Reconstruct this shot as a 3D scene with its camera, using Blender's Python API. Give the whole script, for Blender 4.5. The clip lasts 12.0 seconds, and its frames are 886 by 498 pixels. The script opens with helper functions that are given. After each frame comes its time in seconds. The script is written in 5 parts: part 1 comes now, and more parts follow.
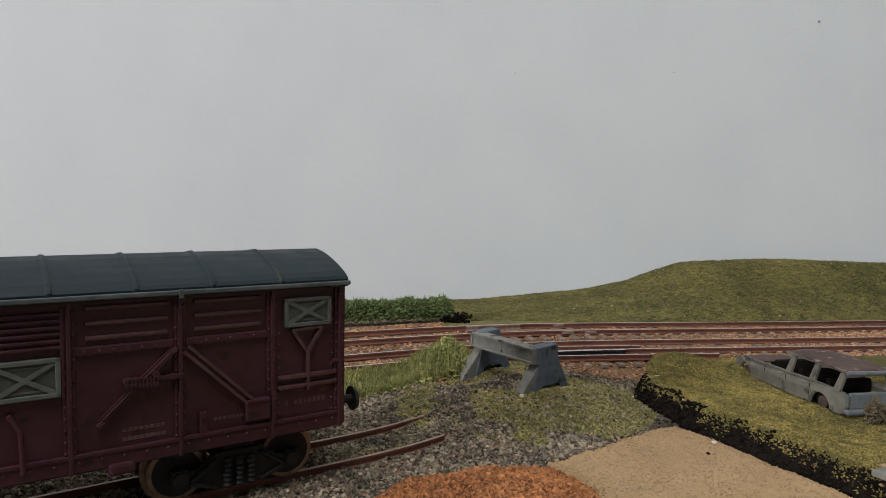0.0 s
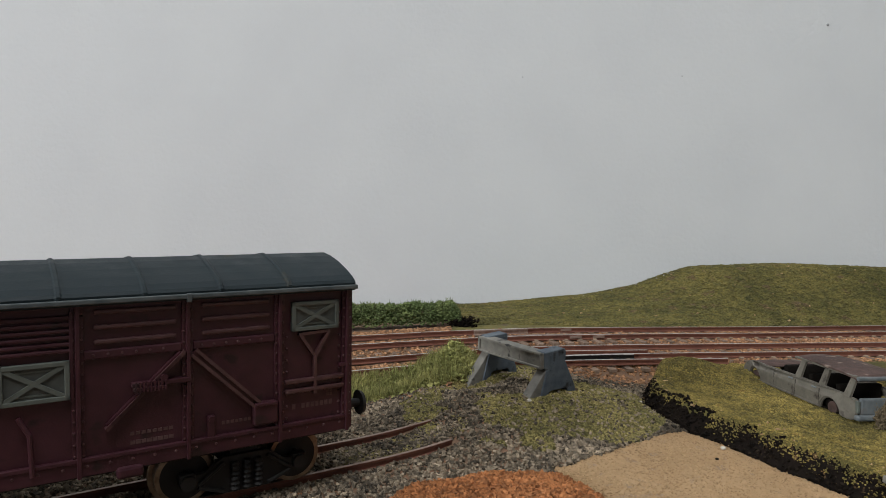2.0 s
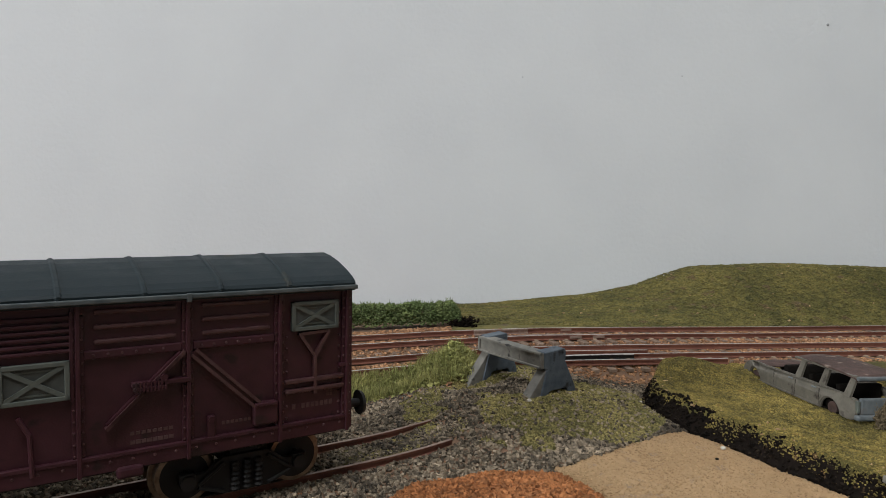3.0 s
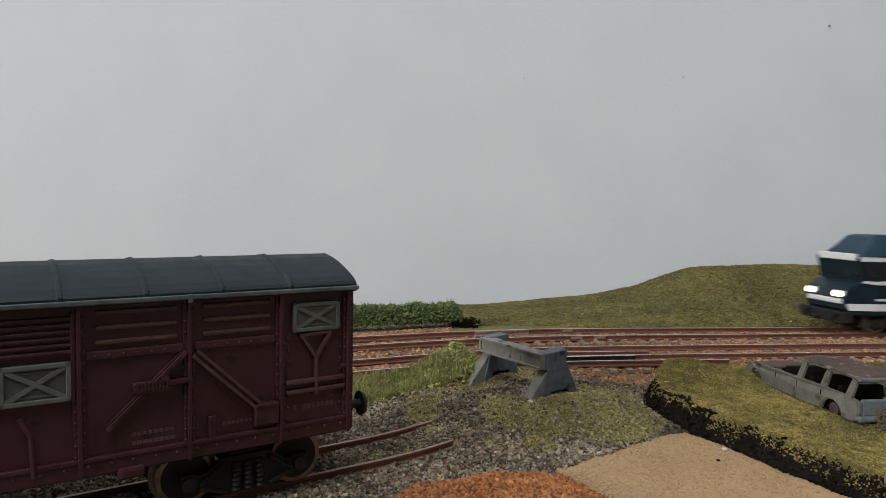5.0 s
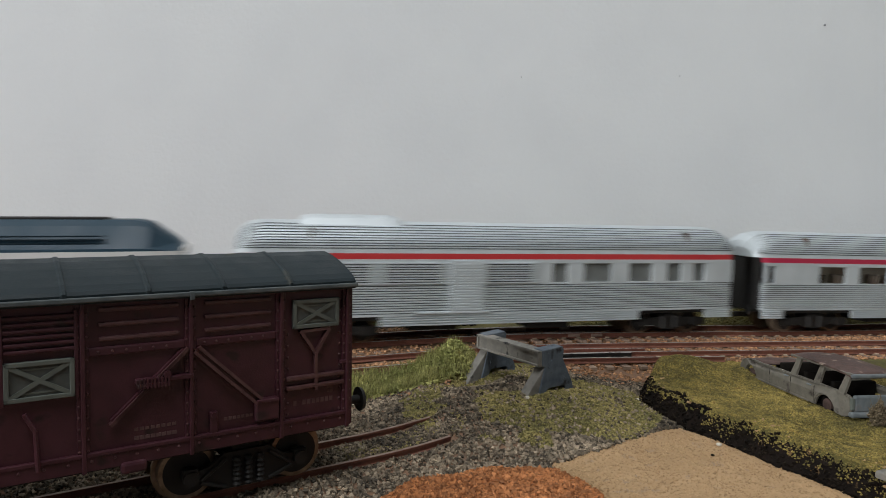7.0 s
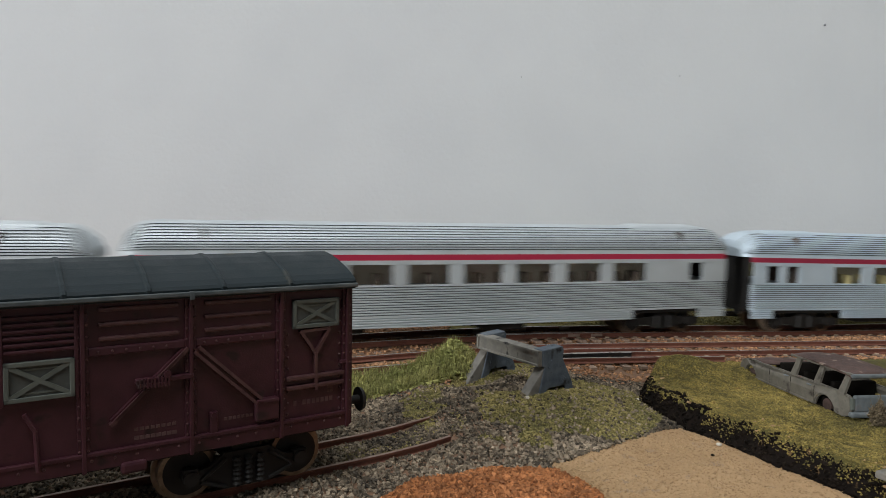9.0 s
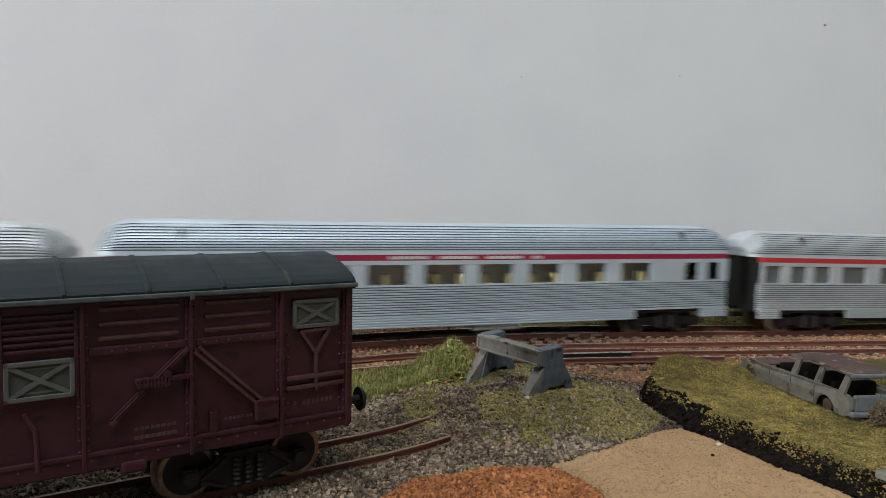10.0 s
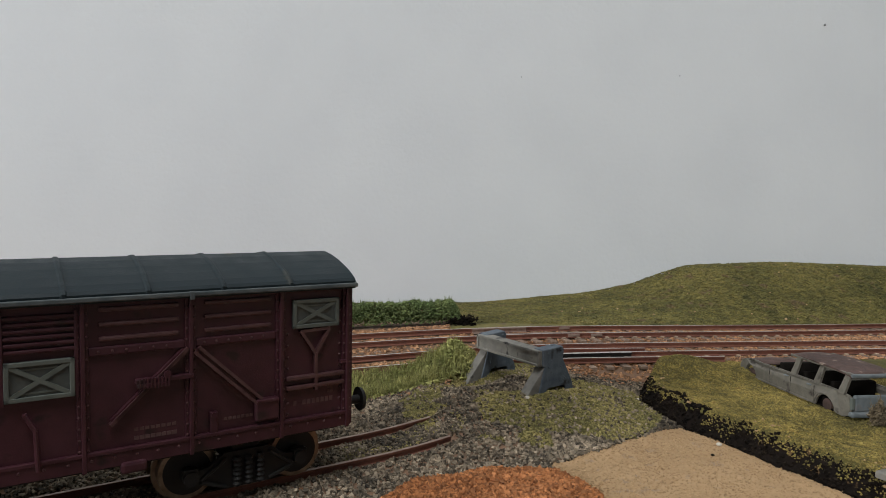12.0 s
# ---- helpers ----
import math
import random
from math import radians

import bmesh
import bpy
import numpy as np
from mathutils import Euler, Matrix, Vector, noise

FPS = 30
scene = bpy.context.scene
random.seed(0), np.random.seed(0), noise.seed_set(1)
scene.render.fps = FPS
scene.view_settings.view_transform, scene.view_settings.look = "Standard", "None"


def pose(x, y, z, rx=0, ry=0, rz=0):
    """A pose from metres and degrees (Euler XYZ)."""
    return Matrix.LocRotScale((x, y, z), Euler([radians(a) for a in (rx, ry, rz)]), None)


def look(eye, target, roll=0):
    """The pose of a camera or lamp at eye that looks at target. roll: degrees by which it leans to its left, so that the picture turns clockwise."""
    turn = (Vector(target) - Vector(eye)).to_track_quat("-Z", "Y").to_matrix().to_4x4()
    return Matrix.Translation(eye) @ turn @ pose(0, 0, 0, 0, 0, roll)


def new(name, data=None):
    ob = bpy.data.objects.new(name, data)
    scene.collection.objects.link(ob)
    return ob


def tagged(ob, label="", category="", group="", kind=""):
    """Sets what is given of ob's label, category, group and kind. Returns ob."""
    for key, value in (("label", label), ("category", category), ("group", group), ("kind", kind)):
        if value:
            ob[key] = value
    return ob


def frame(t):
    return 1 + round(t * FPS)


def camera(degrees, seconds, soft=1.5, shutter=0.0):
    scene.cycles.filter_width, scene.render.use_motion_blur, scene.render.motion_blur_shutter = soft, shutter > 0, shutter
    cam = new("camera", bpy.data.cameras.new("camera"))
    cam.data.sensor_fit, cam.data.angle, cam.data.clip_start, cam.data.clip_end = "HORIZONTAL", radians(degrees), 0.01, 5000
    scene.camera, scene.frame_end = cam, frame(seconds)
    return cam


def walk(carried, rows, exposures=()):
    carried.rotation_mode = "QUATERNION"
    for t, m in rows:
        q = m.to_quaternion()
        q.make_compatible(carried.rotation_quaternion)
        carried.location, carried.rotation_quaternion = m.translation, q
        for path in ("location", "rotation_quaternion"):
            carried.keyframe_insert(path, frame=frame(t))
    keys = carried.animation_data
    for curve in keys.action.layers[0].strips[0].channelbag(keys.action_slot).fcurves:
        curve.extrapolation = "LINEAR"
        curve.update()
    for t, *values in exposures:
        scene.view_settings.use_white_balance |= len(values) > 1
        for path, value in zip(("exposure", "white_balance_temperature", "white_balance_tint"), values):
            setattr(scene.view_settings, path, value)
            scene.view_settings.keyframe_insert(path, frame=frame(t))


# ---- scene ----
# A model railway layout at model size, fitted to the camera's view: all lengths in the builders are millimetres.
MM = 0.001
cam = camera(66.33, 12.0, 0.55, 0.5)


def view(dx, dy, back=0.0):
    """The camera close above the layout: dx, dy are small turns in 1/1200 rad, back in mm."""
    turn = Matrix.Rotation(dx / 1200, 4, "Z") @ Matrix.Rotation(radians(90 - 3.767) + dy / 1200, 4, "X")
    return Matrix.Translation((0, -back * MM, 57.4 * MM)) @ turn @ Matrix.Rotation(radians(1.0), 4, "Z")


PATH = [
    (0.0, view(-13, -7)), (0.5, view(-7, -3.5)), (1.0, view(-3, -1.6)), (1.5, view(-1.4, -0.4)),
    (2.0, view(0, 0)), (3.2, view(0, 0)), (4.8, view(2, 1.6)), (6.0, view(2, 1.6)), (6.2, view(1.8, 1.4, 0.3)),
    (6.5, view(-1.5, -1.0, 1.9)), (7.0, view(-1.8, -1.2, 2.0)), (12.0, view(-1.8, -1.4, 2.0)),
]
walk(cam, PATH)

# ---------------------------------------------------------------- light
world = bpy.data.worlds.new("world")
scene.world = world
world.use_nodes = True
wn = world.node_tree
sky = wn.nodes.new("ShaderNodeTexSky")
sky.sky_type, sky.sun_disc, sky.sun_elevation, sky.sun_rotation = "NISHITA", False, radians(35), radians(200)
wn.links.new(sky.outputs[0], wn.nodes["Background"].inputs[0])
wn.nodes["Background"].inputs[1].default_value = 0.1


def area(name, m, sx, sy, power, colour):
    lamp = bpy.data.lights.new(name, "AREA")
    lamp.shape, lamp.size, lamp.size_y, lamp.energy, lamp.color = "RECTANGLE", sx, sy, power, colour
    ob = new(name, lamp)
    ob.matrix_world = m
    return ob


# left daylight from an assumed window; overhead light added to brighten the ground
area("window_light", look((-3.87, -2.7, 1.32), (0.25, 0.2, 0.15)), 1.4, 0.8, 152, (0.975, 0.987, 1.0))
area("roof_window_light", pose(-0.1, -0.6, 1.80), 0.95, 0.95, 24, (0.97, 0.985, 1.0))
scene.view_settings.exposure = -0.04


# ---------------------------------------------------------------- materials
def material(name, c1, c2, scale=1.0, rough=0.8, bump=0.2, metal=0.0, fine=6.0, spec=0.35, c3=None, spot=0.62, island=0.0, rnd=0.0, bdist=0.3):
    """Two colours mixed by noise at two scales (features per mm), a third one in spots, fine bump."""
    m = bpy.data.materials.new(name)
    m.use_nodes = True
    nt = m.node_tree
    N, L = nt.nodes, nt.links
    bs = N["Principled BSDF"]
    bs.inputs["Roughness"].default_value = rough
    bs.inputs["Metallic"].default_value = metal
    bs.inputs["Specular IOR Level"].default_value = spec
    co = N.new("ShaderNodeTexCoord")

    def noise_at(s, detail=4.0):
        n = N.new("ShaderNodeTexNoise")
        n.inputs["Scale"].default_value, n.inputs["Detail"].default_value = s * 1000, detail
        L.new(co.outputs["Object"], n.inputs["Vector"])
        return n.outputs["Fac"]

    def ramp(fac, a, b):
        r = N.new("ShaderNodeMapRange")
        r.inputs["From Min"].default_value, r.inputs["From Max"].default_value = a, b
        L.new(fac, r.inputs["Value"])
        return r.outputs["Result"]

    def mix(fac, a, b):
        x = N.new("ShaderNodeMix")
        x.data_type = "RGBA"
        if isinstance(fac, float):
            x.inputs[0].default_value = fac
        else:
            L.new(fac, x.inputs[0])
        for s, v in ((6, a), (7, b)):
            if isinstance(v, tuple):
                x.inputs[s].default_value = (*v, 1)
            else:
                L.new(v, x.inputs[s])
        return x.outputs[2]

    big, small = noise_at(scale * 0.12, 3), noise_at(scale)
    add = N.new("ShaderNodeMath")
    add.operation = "ADD"
    L.new(big, add.inputs[0]), L.new(small, add.inputs[1])
    col = mix(ramp(add.outputs[0], 0.75, 1.25), c1, c2)
    if c3:
        col = mix(ramp(noise_at(scale * 0.5, 6), spot, spot + 0.08), col, c3)
    if island or rnd:
        g = N.new("ShaderNodeNewGeometry" if island else "ShaderNodeObjectInfo")
        hv = N.new("ShaderNodeHueSaturation")
        amount = island or rnd
        L.new(ramp(g.outputs["Random Per Island" if island else "Random"], 0, 1), hv.inputs["Value"])
        mr = hv.inputs["Value"].links[0].from_node
        mr.inputs["To Min"].default_value, mr.inputs["To Max"].default_value = 1 - amount, 1 + amount
        L.new(col, hv.inputs["Color"])
        col = hv.outputs["Color"]
    L.new(col, bs.inputs["Base Color"])
    rr = ramp(small, 0.3, 0.7)
    rr.node.inputs["To Min"].default_value, rr.node.inputs["To Max"].default_value = max(rough - 0.1, 0.02), min(rough + 0.1, 1)
    L.new(rr, bs.inputs["Roughness"])
    if bump:
        b = N.new("ShaderNodeBump")
        b.inputs["Strength"].default_value, b.inputs["Distance"].default_value = bump, bdist * MM
        L.new(noise_at(fine, 6), b.inputs["Height"])
        L.new(b.outputs[0], bs.inputs["Normal"])
    return m


def glow(name, c, strength):
    m = bpy.data.materials.new(name)
    m.use_nodes = True
    b = m.node_tree.nodes["Principled BSDF"]
    b.inputs["Base Color"].default_value = (*c, 1)
    b.inputs["Emission Color"].default_value = (*c, 1)
    b.inputs["Emission Strength"].default_value = strength
    return m


WALL = material("wall_paint", (0.61, 0.63, 0.64), (0.65, 0.67, 0.675), 0.02, 0.55, 0.22, fine=0.33, bdist=1.3, spec=0.3)
# Grey for the room's unseen surfaces, kept dark to cut bounced light.
ROOM = material("room_paint", (0.30, 0.31, 0.32), (0.36, 0.37, 0.38), 0.01, 0.8, 0.2, fine=0.2)
FLOOR = material("floor_wood", (0.20, 0.13, 0.08), (0.30, 0.20, 0.12), 0.02, 0.5, 0.1, fine=0.1)
SOIL = material("ballast_soil", (0.13, 0.085, 0.055), (0.22, 0.13, 0.08), 0.9, 0.95, 0.8, fine=2.0, c3=(0.28, 0.14, 0.07))
SAND = material("sand", (0.36, 0.235, 0.12), (0.45, 0.30, 0.16), 0.5, 0.95, 0.45, fine=2.6, c3=(0.31, 0.22, 0.14), spot=0.60)
MOSSBASE = material("moss_base", (0.06, 0.055, 0.015), (0.13, 0.11, 0.03), 0.6, 0.95, 0.9, fine=2.0)
PEAT = material("black_peat", (0.006, 0.005, 0.004), (0.014, 0.010, 0.008), 0.6, 0.95, 0.9, fine=1.2, spec=0.08, c3=(0.16, 0.10, 0.05), spot=0.66)
HILL = material("hill_grass", (0.085, 0.080, 0.025), (0.20, 0.17, 0.05), 0.22, 0.95, 0.9, fine=1.5, c3=(0.12, 0.09, 0.05), spot=0.58)
RAIL = material("rusty_rail", (0.13, 0.05, 0.035), (0.20, 0.08, 0.05), 0.8, 0.7, 0.3, fine=4)
RAILTOP = material("rail_head", (0.50, 0.46, 0.42), (0.62, 0.58, 0.54), 0.8, 0.32, 0.05, metal=0.8)
SLEEPER = material("sleeper", (0.16, 0.10, 0.07), (0.30, 0.22, 0.16), 0.9, 0.9, 0.5, fine=3, rnd=0.25)


# ---------------------------------------------------------------- mesh helpers
def mesh_of(name, bm, mats, smooth=False):
    me = bpy.data.meshes.new(name)
    bmesh.ops.scale(bm, vec=(MM, MM, MM), verts=bm.verts)
    bm.to_mesh(me)
    bm.free()
    for m in (mats if isinstance(mats, (list, tuple)) else [mats]):
        me.materials.append(m)
    if smooth:
        me.shade_smooth()
    return me


def thing(name, bm, mats, label, category, kind="", group="", smooth=False):
    return tagged(new(name, mesh_of(name, bm, mats, smooth)), label, category, group, kind)


def empty(name, label, category, group="", m=None):
    ob = tagged(new(name), label, category, group)
    ob.empty_display_size = 0.01
    if m is not None:
        ob.matrix_basis = m
    return ob


def part(name, bm, mats, parent, label="", m=None, smooth=False):
    ob = new(name, bm if isinstance(bm, bpy.types.Mesh) else mesh_of(name, bm, mats, smooth))
    ob.parent = parent
    if m is not None:
        ob.matrix_basis = m
    return tagged(ob, label)


def at(x, y, z, rx=0, ry=0, rz=0):
    """A pose in millimetres."""
    return pose(x * MM, y * MM, z * MM, rx, ry, rz)


def box(bm, x0, x1, y0, y1, z0, z1, bevel=0.0, mat=0, m=None):
    """A box, bevelled; m: a turn about its own place, in mm."""
    geo = bmesh.ops.create_cube(bm, size=1)["verts"]
    for v in geo:
        v.co = Vector(((x0 + x1) / 2 + v.co.x * (x1 - x0), (y0 + y1) / 2 + v.co.y * (y1 - y0), (z0 + z1) / 2 + v.co.z * (z1 - z0)))
    faces = {f for v in geo for f in v.link_faces}
    if bevel:
        edges = list({e for v in geo for e in v.link_edges})
        out = bmesh.ops.bevel(bm, geom=edges, offset=bevel, segments=2, profile=0.5, affect="EDGES")
        faces = {f for f in faces if f.is_valid} | set(out["faces"])
    vs = {v for f in faces for v in f.verts}
    if m is not None:
        bmesh.ops.transform(bm, matrix=m, verts=list(vs))
    for f in faces:
        f.material_index = mat
    return bm


def boxed(*a, **k):
    return box(bmesh.new(), *a, **k)


def rod(bm, a, b, r, n=8, r2=None, mat=0):
    a, b = Vector(a), Vector(b)
    m = Matrix.Translation((a + b) / 2) @ (b - a).to_track_quat("Z", "Y").to_matrix().to_4x4()
    out = bmesh.ops.create_cone(bm, cap_ends=True, segments=n, radius1=r, radius2=r if r2 is None else r2, depth=(b - a).length, matrix=m)
    for f in {f for v in out["verts"] for f in v.link_faces}:
        f.material_index = mat
    return bm


def loft(bm, sections, closed=True, caps=True, mat=0):
    """Skin a row of sections (lists of points of equal length)."""
    rings = [[bm.verts.new(p) for p in s] for s in sections]
    n = len(rings[0])
    for a, b in zip(rings, rings[1:]):
        for i in range(n if closed else n - 1):
            j = (i + 1) % n
            f = bm.faces.new((a[i], a[j], b[j], b[i]))
            f.material_index = mat
    if caps:
        for r, rev in ((rings[0], True), (rings[-1], False)):
            f = bm.faces.new(list(reversed(r)) if rev else r)
            f.material_index = mat
    bmesh.ops.recalc_face_normals(bm, faces=bm.faces)
    return bm


def prism(bm, outline, axis, a, b, mat=0):
    """An outline in the plane across axis, drawn out from a to b."""
    def put(u, v, w):
        return {"x": (w, u, v), "y": (u, w, v), "z": (u, v, w)}[axis]
    return loft(bm, [[put(u, v, a) for u, v in outline], [put(u, v, b) for u, v in outline]], mat=mat)


def joined(name, verts, faces, mat, label, category, kind="stuff", parent=None, smooth=False, mats_of=None):
    me = bpy.data.meshes.new(name)
    me.from_pydata((np.asarray(verts) * MM).tolist(), [], faces)
    for m in (mat if isinstance(mat, list) else [mat]):
        me.materials.append(m)
    if mats_of is not None:
        me.polygons.foreach_set("material_index", mats_of)
    if smooth:
        me.shade_smooth()
    ob = tagged(new(name, me), label, category, "", kind)
    if parent:
        ob.parent = parent
    return ob


# ---------------------------------------------------------------- the lie of the land
XS = np.arange(-3200.0, 3201.0, 1.0)


def bend(y0, x0, s0, s1, xc, w, xe=560, we=60):
    """A line of track: slope s0 to the right, s0 + s1 to the left, turning about xc."""
    sl = s0 + s1 / (1 + np.exp(np.clip((XS - xc) / w, -50, 50)))
    sl = sl / (1 + np.exp(np.clip((-330 - XS) / 60, -50, 50))) / (1 + np.exp(np.clip((XS - xe) / we, -50, 50)))
    y = np.concatenate([[0], np.cumsum((sl[1:] + sl[:-1]) / 2)])
    return y - np.interp(x0, XS, y) + y0


YA = bend(294.75, 53, 0.279, 0.066, 30, 14, 330, 25)
YB = bend(281.0, 146, 0.145, 0.33, 35, 16)
ARC = np.concatenate([[0], np.cumsum(np.hypot(1, np.diff(YA)))])
ARC -= np.interp(0, XS, ARC)


RISE_X = [-300, -173, -127, -83, -41, 0, 40, 80, 122, 164, 208, 252, 298, 340]
RISE_Z = [0.6, 0.85, 1.67, 2.4, 3.01, 3.35, 3.1, 2.1, 0.85, -0.36, -1.48, -2.45, -3.3, -3.6]


def za(x):
    """Height of the main line's rail tops: fitted to the camera's view, a slight fall to either side."""
    return float(np.interp(x, RISE_X, RISE_Z))


def zb(x):
    return 0.6 - 0.8 * math.tanh((x - 60) / 160)


def on_a(s):
    x = float(np.interp(s, ARC, XS))
    return Vector((x, float(np.interp(x, XS, YA)), za(x)))


def step(a, b, x):
    t = min(max((x - a) / (b - a), 0.0), 1.0)
    return t * t * (3 - 2 * t)


SIDING_AT, SIDING_DIR = Vector((-28.2, 156.9)), Vector((0.832, 0.555))
SIDING_Z = -3.0
# edge of the grassy bank above the sand road, from far to near
BANK = [(86, 251), (77, 240), (69, 223), (67, 214), (69.5, 205), (73, 194), (81, 182), (87.3, 165), (94, 152), (99, 142), (112, 118), (130, 90)]


HILL_X = [-400, 0, 16, 50, 88, 105, 123, 140, 158, 185, 212, 277, 420]
HILL_Z = [-7, -7, -6.5, -3.5, 0.8, 3.5, 7.8, 14.5, 20.2, 21.8, 23.3, 22, 19]


def sandy(x, y):
    """The pale sand road, between the heap and the bank."""
    e = 1.5 * nz(x, y, 0.12, 3)
    return x + e > (28 + (y - 160) * 1.39 if y > 160 else 28 + (160 - y) * 0.45)


def orange(x, y):
    """The patch of orange gravel at the edge of the sand."""
    return not sandy(x, y) and y < 156 + 1.5 * nz(x, y, 0.2, 9) - max(0, 11 - x) * 0.4 and x > -11 - (140 - y) * 0.6


def mossy(x, y):
    """Where moss covers the ballast heap."""
    n = nz(x, y, 0.075, 7) + 0.5 * nz(x, y, 0.2, 2)
    if math.hypot((x - 21) / 11, (y - 209) / 10) + 0.3 * n < 0.9:
        return False
    return n + (x - 22) * 0.022 + (y - 190) * 0.012 > -0.42 and not (x > 42 and y > 221) and not (30 < x < 52 and y < 176 + 5 * n)


def bank_side(x, y):
    """Signed distance from the bank's edge: positive on the bank."""
    best, sign = 1e9, 1
    for (x0, y0), (x1, y1) in zip(BANK, BANK[1:]):
        dx, dy = x1 - x0, y1 - y0
        t = min(max(((x - x0) * dx + (y - y0) * dy) / (dx * dx + dy * dy), 0), 1)
        d = math.hypot(x - x0 - t * dx, y - y0 - t * dy)
        if d < best:
            best, sign = d, (1 if (x - x0) * -dy + (y - y0) * dx > 0 else -1)
    return best * sign


def nz(x, y, s, k=0.0):
    return noise.noise((x * s + k, y * s - k, k))


def ground(x, y):
    """Height of the land in mm, and its cover."""
    yb = float(np.interp(x, XS, YB))
    ya = float(np.interp(x, XS, YA))
    road = -6.2
    # the track bed
    bed = step(yb - 30, yb - 15, y)
    zt = zb(x) + (za(x) - zb(x)) * step(yb + 8, ya - 8, y)
    z = road + (zt - 2.6 - road) * bed
    cover = "soil" if bed > 0.3 else "sand"
    # the siding's bed
    off = (x - SIDING_AT.x) * -SIDING_DIR.y + (y - SIDING_AT.y) * SIDING_DIR.x
    along = (x - SIDING_AT.x) * SIDING_DIR.x + (y - SIDING_AT.y) * SIDING_DIR.y
    bedc = step(-22, -10, off) * (1 - step(60, 75, along)) * (1 - bed)
    z += (SIDING_Z - 1.7 - z) * bedc
    if bedc > 0.3:
        cover = "soil"
    if cover == "sand":
        cover = "sand" if sandy(x, y) else "soil"
    # the heap under the buffer stop
    r = math.hypot((x - 26) / 46, (y - 213) / 45)
    heap = 1 - step(0.1, 1.2, r)
    z = max(z, z + (1.2 - z) * heap)
    z -= 4.2 * math.exp(-((x - 11) / 9) ** 2 - ((y - 218) / 8) ** 2)
    tuft = math.exp(-((x - 4) / 11) ** 2 - ((y - 229) / 9) ** 2)
    z += 5.0 * tuft
    if heap > 0.12 and cover != "sand":
        cover = "heap" if mossy(x, y) else "soil"
    # the bank with the wrecked car
    d = bank_side(x, y)
    if y < yb - 12:
        up = step(-1.6, 2.4, d) * step(yb - 12, yb - 22, y)
        lift = 0.5 + 4.6 * math.exp(-((x - 88) / 20) ** 2 - ((y - 238) / 13) ** 2) - 1.5 * step(6, 20, d) + 0.9 * nz(x, y, 0.07, 21)
        z += (lift - 1.0 - z) * up
        if up > 0.6:
            cover = "moss"
        elif up > 0.02:
            cover = "peat" if y < 224 else "soil"
        z -= 1.8 * math.exp(-((d + 2.2) / 1.6) ** 2) * step(228, 212, y)
    # the hill behind the tracks, up to the wall
    b = y - ya - 20
    if b > 0:
        crest = float(np.interp(x, HILL_X, HILL_Z)) + 0.5 * nz(x, 0, 0.05)
        f = min(b / max(412 - ya, 1), 1.0)
        z += (crest - z) * (0.55 * step(0, 1, f) + 0.45 * math.sin(f * math.pi / 2))
        if x > 4:
            cover = "hill"
    z += 0.35 * nz(x, y, 0.11) + 0.18 * nz(x, y, 0.4, 5)
    return z, cover


def build_ground():
    xs = np.concatenate([np.arange(-1800, -460, 45.0), np.arange(-460, -120, 10.0), np.arange(-120, -50, 1.6), np.arange(-50, 118, 0.9), np.arange(118, 300, 3.5), np.arange(300, 460, 10.0), np.arange(460, 2650, 45.0)])
    ys = np.concatenate([np.arange(-160, 100, 10.0), np.arange(100, 136, 1.6), np.arange(136, 250, 0.9), np.arange(250, 260, 1.6), np.arange(260, 345, 2.5), np.arange(345, 431, 4.0)])
    covers = ["soil", "sand", "moss", "hill", "heap", "peat"]
    verts, cv = [], []
    for y in ys:
        for x in xs:
            z, c = ground(x, y)
            verts.append((x, y, z))
            cv.append(covers.index(c))
    nx = len(xs)
    faces, ids = [], []
    for j in range(len(ys) - 1):
        for i in range(nx - 1):
            a = j * nx + i
            faces.append((a, a + 1, a + nx + 1, a + nx))
            ids.append(max(cv[a], cv[a + 1], cv[a + nx], cv[a + nx + 1]))
    return joined("ground", verts, faces, [SOIL, SAND, MOSSBASE, HILL, MOSSBASE, PEAT],
                  "modelled ground of soil, sand, moss and a grassy hill", "ground", "structure", smooth=True, mats_of=ids)


def rail_mesh(pts):
    """A rail along points of its head's centre (mm): foot, web and a bright head."""
    prof = [(-0.95, -2.1), (0.95, -2.1), (0.95, -1.85), (0.25, -1.6), (0.25, -0.75), (0.48, -0.6), (0.48, -0.06), (0.4, 0.0), (-0.4, 0.0), (-0.48, -0.06),
            (-0.48, -0.6), (-0.25, -0.75), (-0.25, -1.6), (-0.95, -1.85)]
    bm = bmesh.new()
    secs = []
    for i, p in enumerate(pts):
        q0, q1 = pts[max(i - 1, 0)], pts[min(i + 1, len(pts) - 1)]
        t = (Vector(q1) - Vector(q0)).normalized()
        n = Vector((-t.y, t.x, 0)).normalized()
        secs.append([Vector(p) + n * u + Vector((0, 0, w)) for u, w in prof])
    loft(bm, secs)
    bm.faces.ensure_lookup_table()
    for i in range((len(pts) - 1) * len(prof)):
        if i % len(prof) in (6, 7, 8):
            bm.faces[i].material_index = 1
    return bm


def offset_line(line, off, zf, x0, x1, dx=8.0):
    pts = []
    x = x0
    while x <= x1 + 0.1:
        y = float(np.interp(x, XS, line))
        s = float(np.interp(x + 1, XS, line)) - y
        n = math.hypot(1, s)
        pts.append((x - s / n * off, y + off / n, zf(x)))
        x += dx
    return pts


